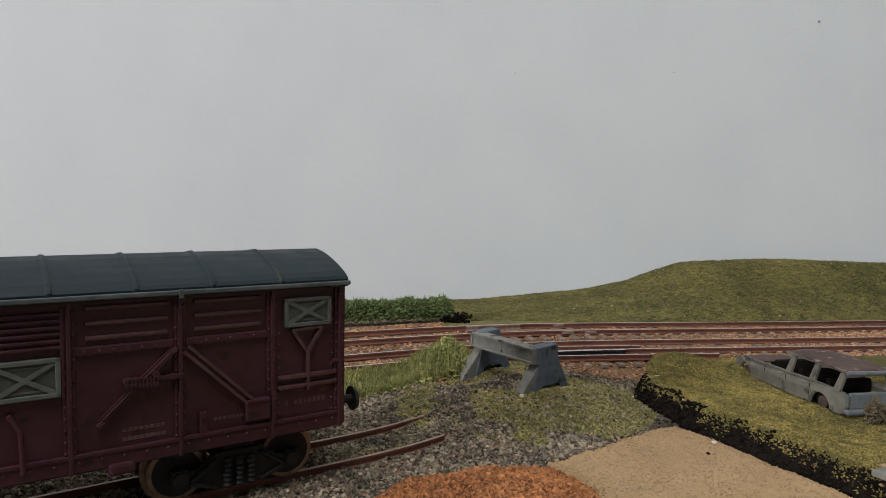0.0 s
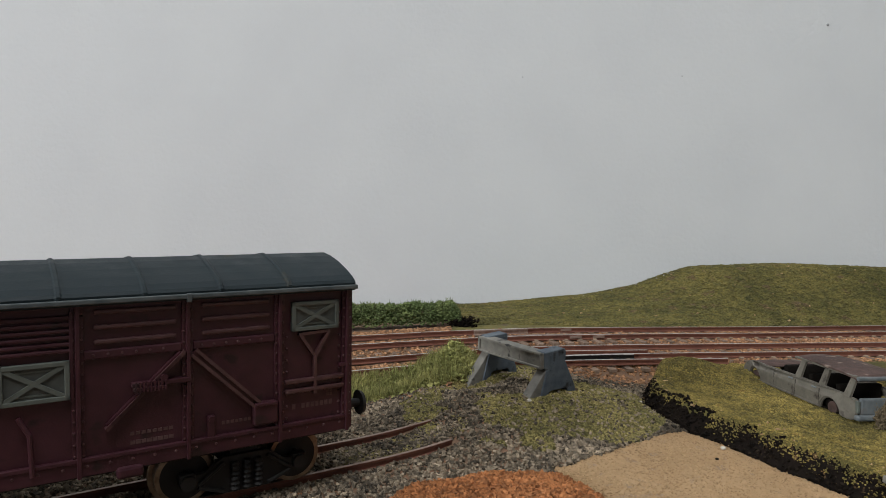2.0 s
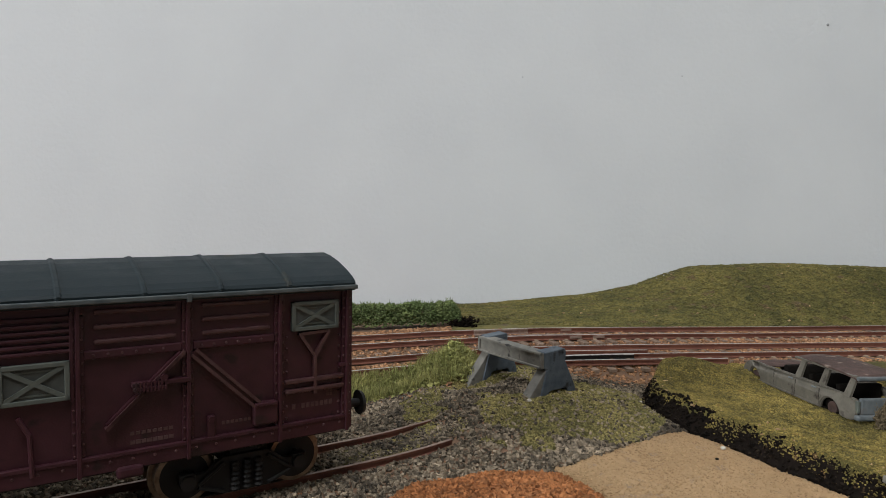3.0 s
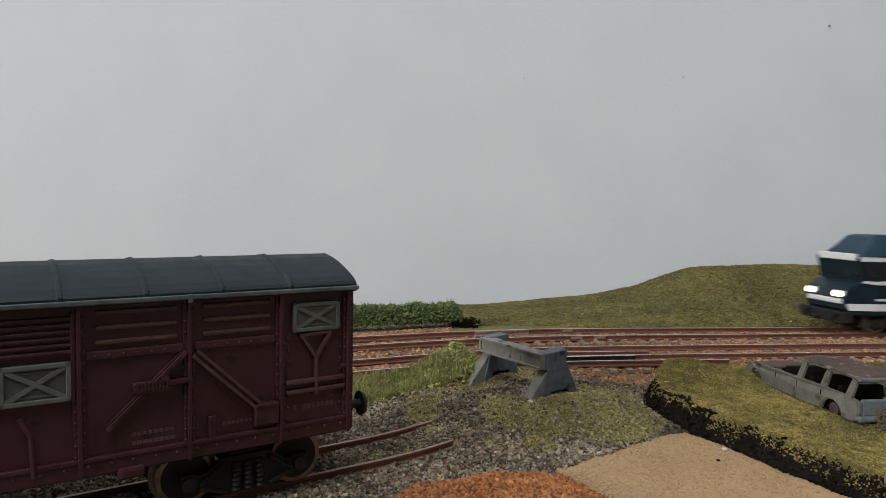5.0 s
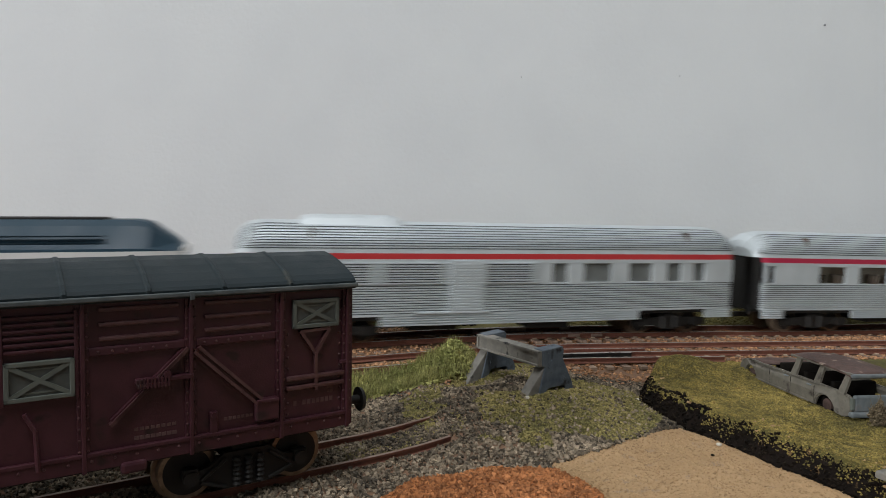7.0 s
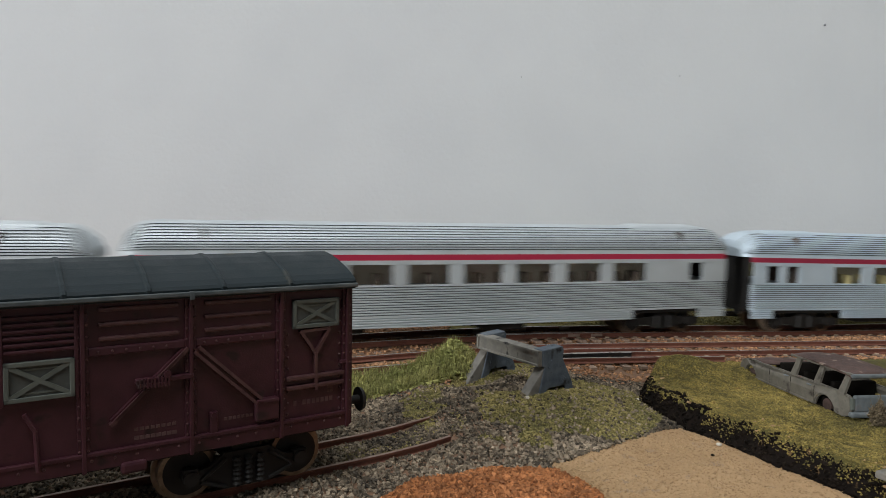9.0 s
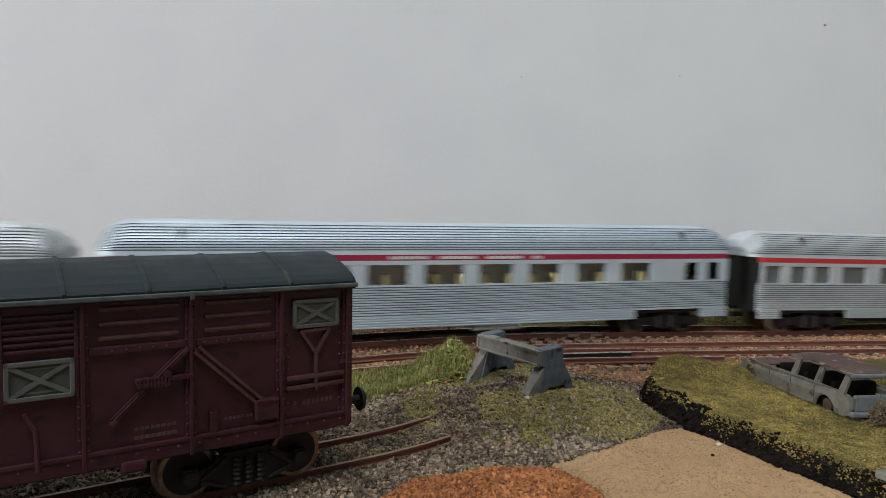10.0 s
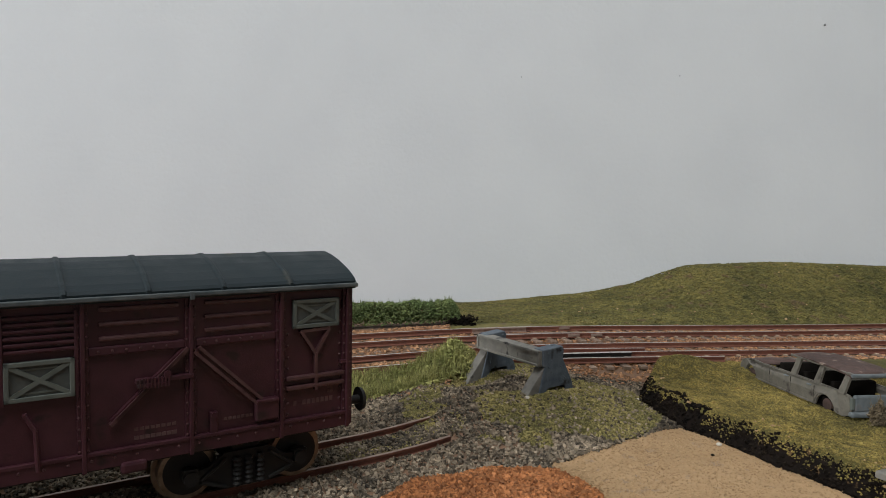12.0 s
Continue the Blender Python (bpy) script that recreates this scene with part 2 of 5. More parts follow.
def build_track(name, line, zf, label):
    track = empty(name, label, "railway track")
    for off in (-8.25, 8.25):
        part("rail", rail_mesh(offset_line(line, off, zf, -1780, 2580)), [RAIL, RAILTOP], track, "rusty rail with a polished head")
    me = mesh_of("sleeper", boxed(-1.35, 1.35, -15, 15, -1.3, 0, 0.15), SLEEPER)
    x = -120.0
    while x < 330:
        y = float(np.interp(x, XS, line))
        s = float(np.interp(x + 1, XS, line)) - y
        part("sleeper", me, None, track, m=at(x, y, zf(x) - 2.1 - 0.8 * step(32, 14, x), rz=math.degrees(math.atan(s))))
        x += 6.9 / math.hypot(1, s)
    return track


# ---------------------------------------------------------------- the room
def build_room():
    x0, x1, y0, y1, z0, z1 = -3900, 2800, -3600, 436, -900, 1800
    t = 60
    thing("floor", boxed(x0 - t, x1 + t, y0 - t, y1 + t, z0 - t, z0), FLOOR, "brown wooden floor of the room", "floor", "structure")
    # ceiling opening made only for the added overhead light
    bm = bmesh.new()
    for a in ((x0 - t, -600, y0 - t, y1 + t), (400, x1 + t, y0 - t, y1 + t), (-600, 400, y0 - t, -1100), (-600, 400, -100, y1 + t)):
        box(bm, a[0], a[1], a[2], a[3], z1, z1 + t)
    thing("ceiling", bm, ROOM, "plain ceiling out of view, opened for the added overhead light", "ceiling", "structure")
    thing("wall_north", boxed(x0 - t, x1 + t, y1, y1 + t, z0, z1), WALL, "pale grey painted wall with a stippled finish", "wall", "structure")
    thing("wall_east", boxed(x1, x1 + t, y0, y1, z0, z1), ROOM, "plain painted wall", "wall", "structure")
    bm = bmesh.new()
    for a in ((y0, -3450, z0, z1), (-1950, y1, z0, z1), (-3450, -1950, z0, 880), (-3450, -1950, 1760, z1)):
        if a[0] < a[1]:
            box(bm, x0 - t, x0, a[0], a[1], a[2], a[3])
    thing("wall_west", bm, ROOM, "plain painted wall with a window opening", "wall", "structure")
    thing("wall_south", boxed(x0, x1, y0 - t, y0, z0, z1), ROOM, "plain painted wall", "wall", "structure")
    for x, z, r in ((240, 174.6, 0.8), (48.6, 138.7, 0.4), (149.5, 141.1, 0.4)):
        bm = bmesh.new()
        bmesh.ops.create_icosphere(bm, subdivisions=2, radius=r)
        bmesh.ops.translate(bm, vec=(x, y1 - r * 0.2, z), verts=bm.verts)
        thing("wall_nib", bm, ROOM, "tiny dark nib in the wall paint", "paint nib", "structure")
    thing("baseboard", boxed(-1800, 2600, -160, 434, -40, -13), SLEEPER, "wooden layout board under the scenery", "baseboard", "structure")


# ---------------------------------------------------------------- more materials
BROWN = material("wagon_brown", (0.038, 0.0110, 0.0160), (0.061, 0.0180, 0.0250), 0.35, 0.42, 0.15, fine=3, spec=0.4, c3=(0.022, 0.010, 0.010), spot=0.60)
ROOFGREY = material("wagon_roof", (0.011, 0.019, 0.023), (0.020, 0.030, 0.034), 0.2, 0.55, 0.2, fine=3, spec=0.2, c3=(0.060, 0.055, 0.040), spot=0.66)
EAVE = material("wagon_eave", (0.05, 0.065, 0.07), (0.11, 0.125, 0.125), 0.4, 0.55, 0.2, fine=3)
GREYPANE = material("grey_pane", (0.11, 0.12, 0.12), (0.17, 0.18, 0.175), 0.1, 0.2, 0.0)
VENT = material("vent_grey", (0.075, 0.086, 0.076), (0.125, 0.140, 0.120), 0.4, 0.6, 0.15, fine=3)
VENTLINE = material("vent_recess", (0.055, 0.062, 0.056), (0.09, 0.098, 0.09), 0.5, 0.7, 0.1)
BLACK = material("black_metal", (0.008, 0.008, 0.008), (0.022, 0.020, 0.018), 0.5, 0.6, 0.2, fine=3)
STEELRIM = material("worn_steel", (0.16, 0.11, 0.075), (0.34, 0.27, 0.20), 0.8, 0.4, 0.1, metal=0.7)
LETTER = material("faded_lettering", (0.07, 0.036, 0.036), (0.12, 0.068, 0.064), 1.2, 0.8, 0.0)
CONCRETE = material("painted_concrete", (0.13, 0.125, 0.112), (0.235, 0.225, 0.195), 0.4, 0.85, 0.5, fine=2.5, c3=(0.045, 0.045, 0.042), spot=0.57)
# Bluish, darker copy of the concrete: the side frames' shade put into colour.
SHADED_CONCRETE = material("shaded_concrete", (0.060, 0.078, 0.100), (0.125, 0.148, 0.170), 0.4, 0.8, 0.6, fine=2.0, c3=(0.030, 0.032, 0.036), spot=0.58)
CARGREY = material("car_grey", (0.098, 0.089, 0.071), (0.170, 0.157, 0.128), 0.5, 0.6, 0.3, fine=4, c3=(0.050, 0.042, 0.034), spot=0.58)
CARTAIL = material("car_tail", (0.10, 0.115, 0.12), (0.18, 0.20, 0.205), 0.4, 0.5, 0.12, fine=4, c3=(0.14, 0.13, 0.12), spot=0.62)
RUST = material("rusty_roof", (0.050, 0.032, 0.027), (0.125, 0.080, 0.068), 0.5, 0.85, 0.6, fine=3, c3=(0.26, 0.20, 0.16), spot=0.64)
SOOT = material("soot", (0.006, 0.005, 0.004), (0.012, 0.010, 0.008), 0.5, 0.95, 0.2, spec=0.08)
# Lighter brown: drybrushed wear and the raised details' highlights put into the colour.
WORN_HIGHLIGHT = material("worn_highlight_brown", (0.046, 0.017, 0.019), (0.090, 0.040, 0.040), 0.6, 0.4, 0.15, fine=4, spec=0.55)
NAVY = material("navy_paint", (0.005, 0.015, 0.023), (0.007, 0.019, 0.028), 0.1, 0.35, 0.02, spec=0.4)
ROOFNAVY = material("navy_roof", (0.010, 0.034, 0.055), (0.014, 0.042, 0.064), 0.1, 0.5, 0.05)
TEAL = material("teal_blue_paint", (0.022, 0.085, 0.140), (0.028, 0.098, 0.155), 0.1, 0.35, 0.02)
WHITE = material("white_paint", (0.62, 0.62, 0.60), (0.70, 0.70, 0.68), 0.1, 0.4, 0.02)
GLASS = material("dark_glass", (0.010, 0.012, 0.014), (0.014, 0.016, 0.018), 0.1, 0.12, 0.0, spec=0.5)
INOX = material("stainless_steel", (0.54, 0.59, 0.61), (0.63, 0.68, 0.70), 0.15, 0.55, 0.04, metal=0.4)
INOXBLUE = material("bright_stainless_steel", (0.56, 0.66, 0.73), (0.64, 0.74, 0.81), 0.15, 0.5, 0.04, metal=0.4)
RED = material("red_band", (0.42, 0.030, 0.035), (0.48, 0.04, 0.04), 0.1, 0.45, 0.02)
MAROON = material("crimson_band", (0.26, 0.018, 0.045), (0.30, 0.024, 0.05), 0.1, 0.45, 0.02)
SEAT = material("cream_seats", (0.42, 0.34, 0.16), (0.55, 0.45, 0.22), 0.2, 0.8, 0.1)
DARKSEAT = material("brown_seats", (0.08, 0.06, 0.05), (0.15, 0.11, 0.08), 0.2, 0.8, 0.1)
# Dark steel for the groove faces: shade between the flutes, put into the colour.
GROOVE_SHADE = material("groove_shade", (0.13, 0.145, 0.15), (0.19, 0.205, 0.21), 0.15, 0.7, 0.04)
BACKING = material("tan_backing", (0.50, 0.44, 0.34), (0.62, 0.56, 0.45), 0.1, 0.7, 0.05)
CRIMSON = material("bright_crimson_band", (0.36, 0.020, 0.055), (0.41, 0.028, 0.06), 0.1, 0.45, 0.02)
HEADLAMP = glow("head_lamp", (1.0, 0.82, 0.58), 5.0)
TAILLAMP = glow("tail_lamp", (1.0, 0.008, 0.008), 12.0)


def clear_glass():
    m = bpy.data.materials.new("clear_glass")
    m.use_nodes = True
    b = m.node_tree.nodes["Principled BSDF"]
    b.inputs["Base Color"].default_value = (0.75, 0.78, 0.78, 1)
    b.inputs["Roughness"].default_value = 0.05
    b.inputs["Transmission Weight"].default_value = 1.0
    b.inputs["IOR"].default_value = 1.1
    return m


PANE = clear_glass()


# ---------------------------------------------------------------- goods wagon
def wheelset(parent, x, y, z, r, gauge=15.2):
    """One axle with two wheels, along y."""
    bm = bmesh.new()
    rod(bm, (x, y - gauge / 2, z), (x, y + gauge / 2, z), 0.9)
    ax = part("axle", bm, BLACK, parent)
    for s in (-1, 1):
        bm = bmesh.new()
        yc = y + s * gauge / 2
        rod(bm, (x, yc - 1.2, z), (x, yc + 1.2, z), r, 28, mat=0)
        rod(bm, (x, yc - s * 1.2, z), (x, yc - s * 1.9, z), r + 0.9, 28, mat=0)
        rod(bm, (x, yc + s * 1.2, z), (x, yc + s * 1.3, z), r * 0.84, 28, mat=1)
        rod(bm, (x, yc + s * 1.3, z), (x, yc + s * 1.8, z), r * 0.25, 12, mat=1)
        part("wheel", bm, [STEELRIM, BLACK], parent, "dark wheel with a worn steel tyre")
    return ax


def wagon_bogie(wagon, xc, zr):
    b = new("bogie")
    b.parent = wagon
    b.empty_display_size = 0.01
    tagged(b, "black two-axle bogie with coil springs")
    yc = 15.5
    for dx in (-11.4, 11.4):
        wheelset(b, xc + dx, yc, zr + 5.6, 5.6)
    for ys in (yc - 11.0, yc + 11.0):
        bm = bmesh.new()
        prism(bm, [(xc - 12.6, zr + 4.7), (xc - 12, zr + 4.4), (xc - 9, zr + 4.4), (xc - 4.5, zr + 1.6), (xc + 4.5, zr + 1.6), (xc + 9, zr + 4.4), (xc + 12, zr + 4.4), (xc + 12.6, zr + 4.7),
                   (xc + 12.6, zr + 6.0), (xc + 8, zr + 6.6), (xc + 4.6, zr + 9), (xc - 4.6, zr + 9), (xc - 8, zr + 6.6), (xc - 12.6, zr + 6.0)], "y", ys - 0.6, ys + 0.6)
        part("side_frame", bm, BLACK, b)
        for dx in (-11.4, 11.4):
            bm = bmesh.new()
            rod(bm, (xc + dx, ys - 1.6, zr + 5.2), (xc + dx, ys + 1.6, zr + 5.2), 1.5, 12)
            box(bm, xc + dx - 1.5, xc + dx + 1.5, ys - 1.0, ys + 1.0, zr + 4.6, zr + 7.0, 0.2)
            part("axle_box", bm, BLACK, b)
        for dx in (-2.4, 0, 2.4):
            bm = bmesh.new()
            rings = []
            for k in range(13):
                r = 0.95 if k % 2 else 0.6
                rings.append([(xc + dx + r * math.cos(a), ys - 1.3 + r * math.sin(a), zr + 2.0 + k * 0.5) for a in np.linspace(0, 2 * math.pi, 11)[:-1]])
            loft(bm, rings)
            part("coil_spring", bm, BLACK, b)
        bm = bmesh.new()
        for dx in (-1, 1):
            rod(bm, (xc + dx * 4.5, ys - 1.0, zr + 8), (xc + dx * 9.5, ys - 1.0, zr + 4.4), 0.45, 6)
            rod(bm, (xc + dx * 4.5, ys - 1.0, zr + 2.2), (xc + dx * 9.5, ys - 1.0, zr + 4.0), 0.45, 6)
        part("brake_rod", bm, BLACK, b)
    box_m = boxed(xc - 3, xc + 3, yc - 10.5, yc + 10.5, zr + 5, zr + 11.5, 0.4)
    part("bolster", box_m, BLACK, b)
    return b


def rivets(bm, pts, r=0.30):
    for x, y, z in pts:
        rod(bm, (x, y + 0.05, z), (x, y - 0.3, z), r, 6, r2=r * 0.5, mat=1)


def bar(bm, a, b, w, y0, y1, mat=0):
    """A flat bar in the plane of the side, from a to b (x, z), w wide."""
    ax, az = a
    bx, bz = b
    n = Vector((-(bz - az), bx - ax)).normalized() * w / 2
    prism(bm, [(ax + n.x, az + n.y), (bx + n.x, bz + n.y), (bx - n.x, bz - n.y), (ax - n.x, az - n.y)], "y", y0, y1, mat)


def build_goods_wagon():
    """Covered wagon; local x runs back from its end, y away from its near side."""
    L, W, Z0, Z1 = -134.0, 31.0, 8.8, 40.0
    w = empty("goods_wagon", "weathered dark brown covered goods wagon with grey roof on the siding", "goods wagon", m=at(-19.6, 144, 0, rz=33.7))
    part("body", boxed(L, 0, 0.6, W - 0.6, Z0 + 1.5, Z1 + 1.2, 0.3), BROWN, w, "dark brown ribbed steel body")
    bm = bmesh.new()
    prof = [(-1.1, 39.6), (-1.15, 40.5), (-0.6, 41.1), (1.0, 42.0), (4.0, 43.2), (7.5, 44.35), (11.5, 45.3), (15.5, 45.8)]
    prof = prof + [(31 - y, z) for y, z in reversed(prof[:-1])]
    prof += [(31 - y, z - 0.7) for y, z in prof]
    n = len(prof) // 2
    secs = [[(x, y, z) for y, z in prof] for x in (0.6, 0.4, *np.linspace(0, L, 12).tolist(), L - 0.6)]
    loft(bm, secs)
    part("roof", bm, ROOFGREY, w, "dark blue-grey arched roof, scuffed", smooth=False)
    k = 0
    x = -0.4
    while x > L:
        bm = bmesh.new()
        arc = [(y, z + 0.05) for y, z in prof[:n]]
        hi = [(y + (y - 15.5) * 0.012, z + 0.26) for y, z in prof[:n]]
        if k:
            loft(bm, [[(x - 0.55, y, z) for y, z in arc], [(x - 0.25, y, z) for y, z in hi], [(x + 0.25, y, z) for y, z in hi], [(x + 0.55, y, z) for y, z in arc]], closed=False, caps=False)
            part("roof_rib", bm, ROOFGREY, w)
        k += 1
        x -= 13.55
    for ys in (-1.3, 31.5):
        part("gutter", boxed(L - 0.5, 1.0, ys - 0.4, ys + 1.0, 39.2, 40.1, 0.2), EAVE, w, "pale worn gutter strip")
    # side: posts, sills, panels; both sides alike
    posts = [-0.9, -15.7, -33.5, -51.8, -66.9, -82.2, -100.4, -118.2, -133.1]
    for side in (0, 1):
        def mk(name, bm, mats=(BROWN, WORN_HIGHLIGHT), label=""):
            if side:
                bmesh.ops.scale(bm, vec=(1, -1, 1), verts=bm.verts)
                bmesh.ops.translate(bm, vec=(0, W, 0), verts=bm.verts)
                bmesh.ops.reverse_faces(bm, faces=bm.faces)
            return part(name, bm, mats, w, label)
        bm = boxed(L, 0, -0.25, 0.5, Z0, Z0 + 2.6, 0.12)
        rivets(bm, [(-2.5 - i * 3.7, -0.25, 10.6) for i in range(35)], 0.34)
        mk("sill", bm)
        bm = boxed(L, 0, -0.55, 0.5, Z0 + 2.6, Z0 + 3.3, 0.1)
        mk("sill_flange", bm)
        mk("top_rail", boxed(L, 0, -0.2, 0.6, 38.6, 39.8, 0.12))
        for i, px in enumerate(posts):
            bm = boxed(px - 1.0, px + 1.0, 0.0, 0.6, Z0 + 1, 39.5, 0.1)
            box(bm, px - 0.35, px + 0.35, -0.75, 0.1, Z0 - 0.2, 39.4, 0.1)
            rivets(bm, [(px + s * 0.7, 0.0, 12.5 + j * 2.05) for j in range(13) for s in (-1, 1)], 0.27)
            mk("post", bm)
        panels = [(a, b) for a, b in zip(posts[1:], posts)]
        for i, (a, b) in enumerate(panels):
            ends = i in (0, len(panels) - 1)
            mid = i in (3, 4)
            if not ends and not mid:
                for zz in (37.6, 34.9, 32.3):
                    bm = boxed(a + 2.6, b - 2.0, -0.05, 0.7, zz - 0.42, zz + 0.42, 0.25)
                    mk("panel_bead", bm, WORN_HIGHLIGHT)
                bm = boxed(a + 1.0, b - 1.0, -0.1, 0.7, 29.3, 30.9, 0.25)
                rivets(bm, [(a + 2.5 + j * 2.3, -0.1, 30.1) for j in range(6)])
                mk("waist_rail", bm)
            if ends:
                vx0, vx1, vz0, vz1 = (-13.2, -2.9, 31.0, 37.0) if i == 0 else (L + 2.9, L + 13.2, 31.0, 37.0)
            elif mid:
                vx0, vx1, vz0, vz1 = (a + 3.4, b - 1.2, 22.8, 29.6) if i == 3 else (a + 1.2, b - 3.4, 22.8, 29.6)
            else:
                continue
            v = mk("vent", boxed(vx0, vx1, -0.1, 0.6, vz0, vz1, 0.1), VENTLINE, "grey ventilator flap with a raised cross")
            bm = bmesh.new()
            for c in ((vx0, vx1, vz0, vz0 + 0.8), (vx0, vx1, vz1 - 0.8, vz1), (vx0, vx0 + 0.8, vz0, vz1), (vx1 - 0.8, vx1, vz0, vz1)):
                box(bm, c[0], c[1], -0.55, 0.2, c[2], c[3], 0.12)
            bar(bm, (vx0 + 0.6, vz0 + 0.6), (vx1 - 0.6, vz1 - 0.6), 0.75, -0.42, 0.1)
            bar(bm, (vx0 + 0.6, vz1 - 0.6), (vx1 - 0.6, vz0 + 0.6), 0.75, -0.44, 0.1)
            for q in ((vx0 + 1.6, vx1 - 1.6, vz0 + 1.2, vz0 + 1.5), (vx0 + 1.6, vx1 - 1.6, vz1 - 1.5, vz1 - 1.2)):
                box(bm, q[0], q[1], -0.2, 0.1, q[2], q[3])
            if side:
                bmesh.ops.scale(bm, vec=(1, -1, 1), verts=bm.verts)
                bmesh.ops.translate(bm, vec=(0, W, 0), verts=bm.verts)
                bmesh.ops.reverse_faces(bm, faces=bm.faces)
            part("vent_frame", bm, VENT, v)
            if mid:
                for j in range(6):
                    mk("louvre_slat", boxed(vx0, vx1 + 0.2, -0.2, 0.7, 30.9 + j * 1.15, 31.6 + j * 1.15, 0.2))
                bm = boxed(vx0 - 0.6, vx0, -0.3, 0.6, 22.3, 38, 0.1)
                box(bm, vx1, vx1 + 0.6, -0.3, 0.6, 22.3, 38, 0.1)
                mk("door_frame", bm)
                bm = bmesh.new()
                rod(bm, (vx0 + 2.8, -0.6, 20.8), (vx0 + 4.4, -0.6, 17.6), 0.42)
                rod(bm, (vx0 + 4.4, -0.6, 17.6), (vx0 + 4.7, -0.6, 10.5), 0.42)
                mk("door_bar", bm)
            else:
                s = 1 if i == 0 else -1
                e = 0 if i == 0 else L
                bm = bmesh.new()
                bar(bm, (e - s * 11.6, 30.3), (e - s * 4.9, 30.6), 0.6, -0.35, 0.7)
                bar(bm, (e - s * 11.4, 30.3), (e - s * 8.1, 25.4), 0.65, -0.4, 0.7)
                bar(bm, (e - s * 5.0, 30.5), (e - s * 8.1, 25.4), 0.65, -0.42, 0.7)
                bar(bm, (e - s * 8.1, 25.6), (e - s * 8.1, 17.6), 0.6, -0.5, 0.7)
                mk("vent_lever", bm, WORN_HIGHLIGHT)
                for zz in (20.6, 18.6):
                    mk("grab_rail", boxed(min(e - s * 14.6, e - s * 1.6), max(e - s * 14.6, e - s * 1.6), -0.45, 0.7, zz - 0.45, zz + 0.45, 0.2), WORN_HIGHLIGHT)
                bm = bmesh.new()
                rivets(bm, [(e - s * 2.4, 0.55, 12.5 + j * 2.4) for j in range(11)] + [(e - s * 14.0, 0.55, 13 + j * 2.4) for j in range(8)], 0.3)
                box(bm, e - 2.6 if s > 0 else e + 0.6, e - 0.6 if s > 0 else e + 2.6, -0.6, 0.4, 22.6, 23.3, 0.1)
                mk("rivet_row", bm)
                # writing too small to read
                bm = bmesh.new()
                for j in range(9):
                    if j != 1:
                        x0 = e - 12.8 + j * 1.02 if s > 0 else e + 3.6 + j * 1.02
                        box(bm, x0, x0 + 0.72, 0.55, 0.62, 14.6, 15.6)
                x0 = e - 5.2 if s > 0 else e + 11
                for j in range(4):
                    box(bm, x0 + (j % 2) * 0.75, x0 + 0.6 + (j % 2) * 0.75, 0.55, 0.62, 16.5 + (j // 2) * 0.8, 17.1 + (j // 2) * 0.8)
                mk("lettering", bm, LETTER, "row of faded pale letters too small to read")
        for s, c in ((1, -33.5), (-1, -100.4)):
            for q in (-1, 1):
                # diagonal braces running down from the post's head
                bm = bmesh.new()
                x1 = c + (13.2 if q > 0 else -13.6)
                for o in (-0.62, 0.62):
                    bar(bm, (c + q * 1.0 + o * 0.7, 28.9 + o * 0.7), (x1 + o * 0.7, 17.0 + o * 0.7), 0.62, -0.85, 0.7, 1)
                bar(bm, (c + q * 1.0, 28.9), (x1, 17.0), 1.3, -0.3, 0.7)
                mk("brace", bm)
            bm = boxed(c + 12.3, c + 17.2, -0.9, 0.7, 12.9, 17.2, 0.35)
            box(bm, c + 12.5, c + 17.0, -1.3, 0.7, 16.8, 17.4, 0.1)
            mk("brace_bracket", bm)
            bm = boxed(c - 9.8, c + 0.4, -0.9, 0.7, 23.5, 24.4, 0.15)
            box(bm, c - 9.6, c - 4.0, -1.2, 0.2, 22.8, 23.6, 0.15)
            for j in range(9):
                box(bm, c - 9.3 + j * 0.62, c - 9.0 + j * 0.62, -1.4, -0.8, 22.7, 24.6)
            rod(bm, (c - 4.4, -1.3, 24.9), (c - 4.4, -0.5, 24.9), 0.7)
            mk("door_latch", bm)
            bm = boxed(c + 3.4, c + 5.0, -0.4, 0.7, 11.6, 16.2, 0.3)
            rod(bm, (c + 4.2, -0.8, 15.6), (c + 4.2, 0.4, 15.6), 0.6)
            mk("label_clip", bm)
            bm = bmesh.new()
            for j in range(7):
                box(bm, c + 6.4 + j * 0.85, c + 7.0 + j * 0.85, 0.5, 0.62, 13.9, 14.5)
            for j in range(8):
                box(bm, c - 10.0 + j * 0.95, c - 9.3 + j * 0.95, 0.5, 0.62, 14.6, 15.2)
                box(bm, c - 10.0 + j * 0.95, c - 9.2 + j * 0.95, 0.5, 0.62, 12.9, 13.6)
            mk("lettering", bm, LETTER, "short rows of faded letters too small to read")
        mk("gutter_bracket", boxed(-33.9, -33.0, -1.75, 0.2, 38.6, 40.2, 0.1), EAVE)
        bm = boxed(-46, -41.5, -1.0, 1.0, 7.2, 9.4, 0.6)
        mk("step", bm)
    for e, s in ((0, 1), (L, -1)):
        bm = boxed(min(e, e + s * 0.6), max(e, e + s * 0.6), 0.3, W - 0.3, Z0, 41.5, 0.15)
        part("end_wall", bm, BROWN, w)
        for yy in (5, 10.5, 15.5, 20.5, 26):
            part("end_rib", boxed(min(e + s * 0.4, e + s * 1.0), max(e + s * 0.4, e + s * 1.0), yy - 0.5, yy + 0.5, 10, 41, 0.12), BROWN, w)
        for yy in (5.5, 25.5):
            bm = bmesh.new()
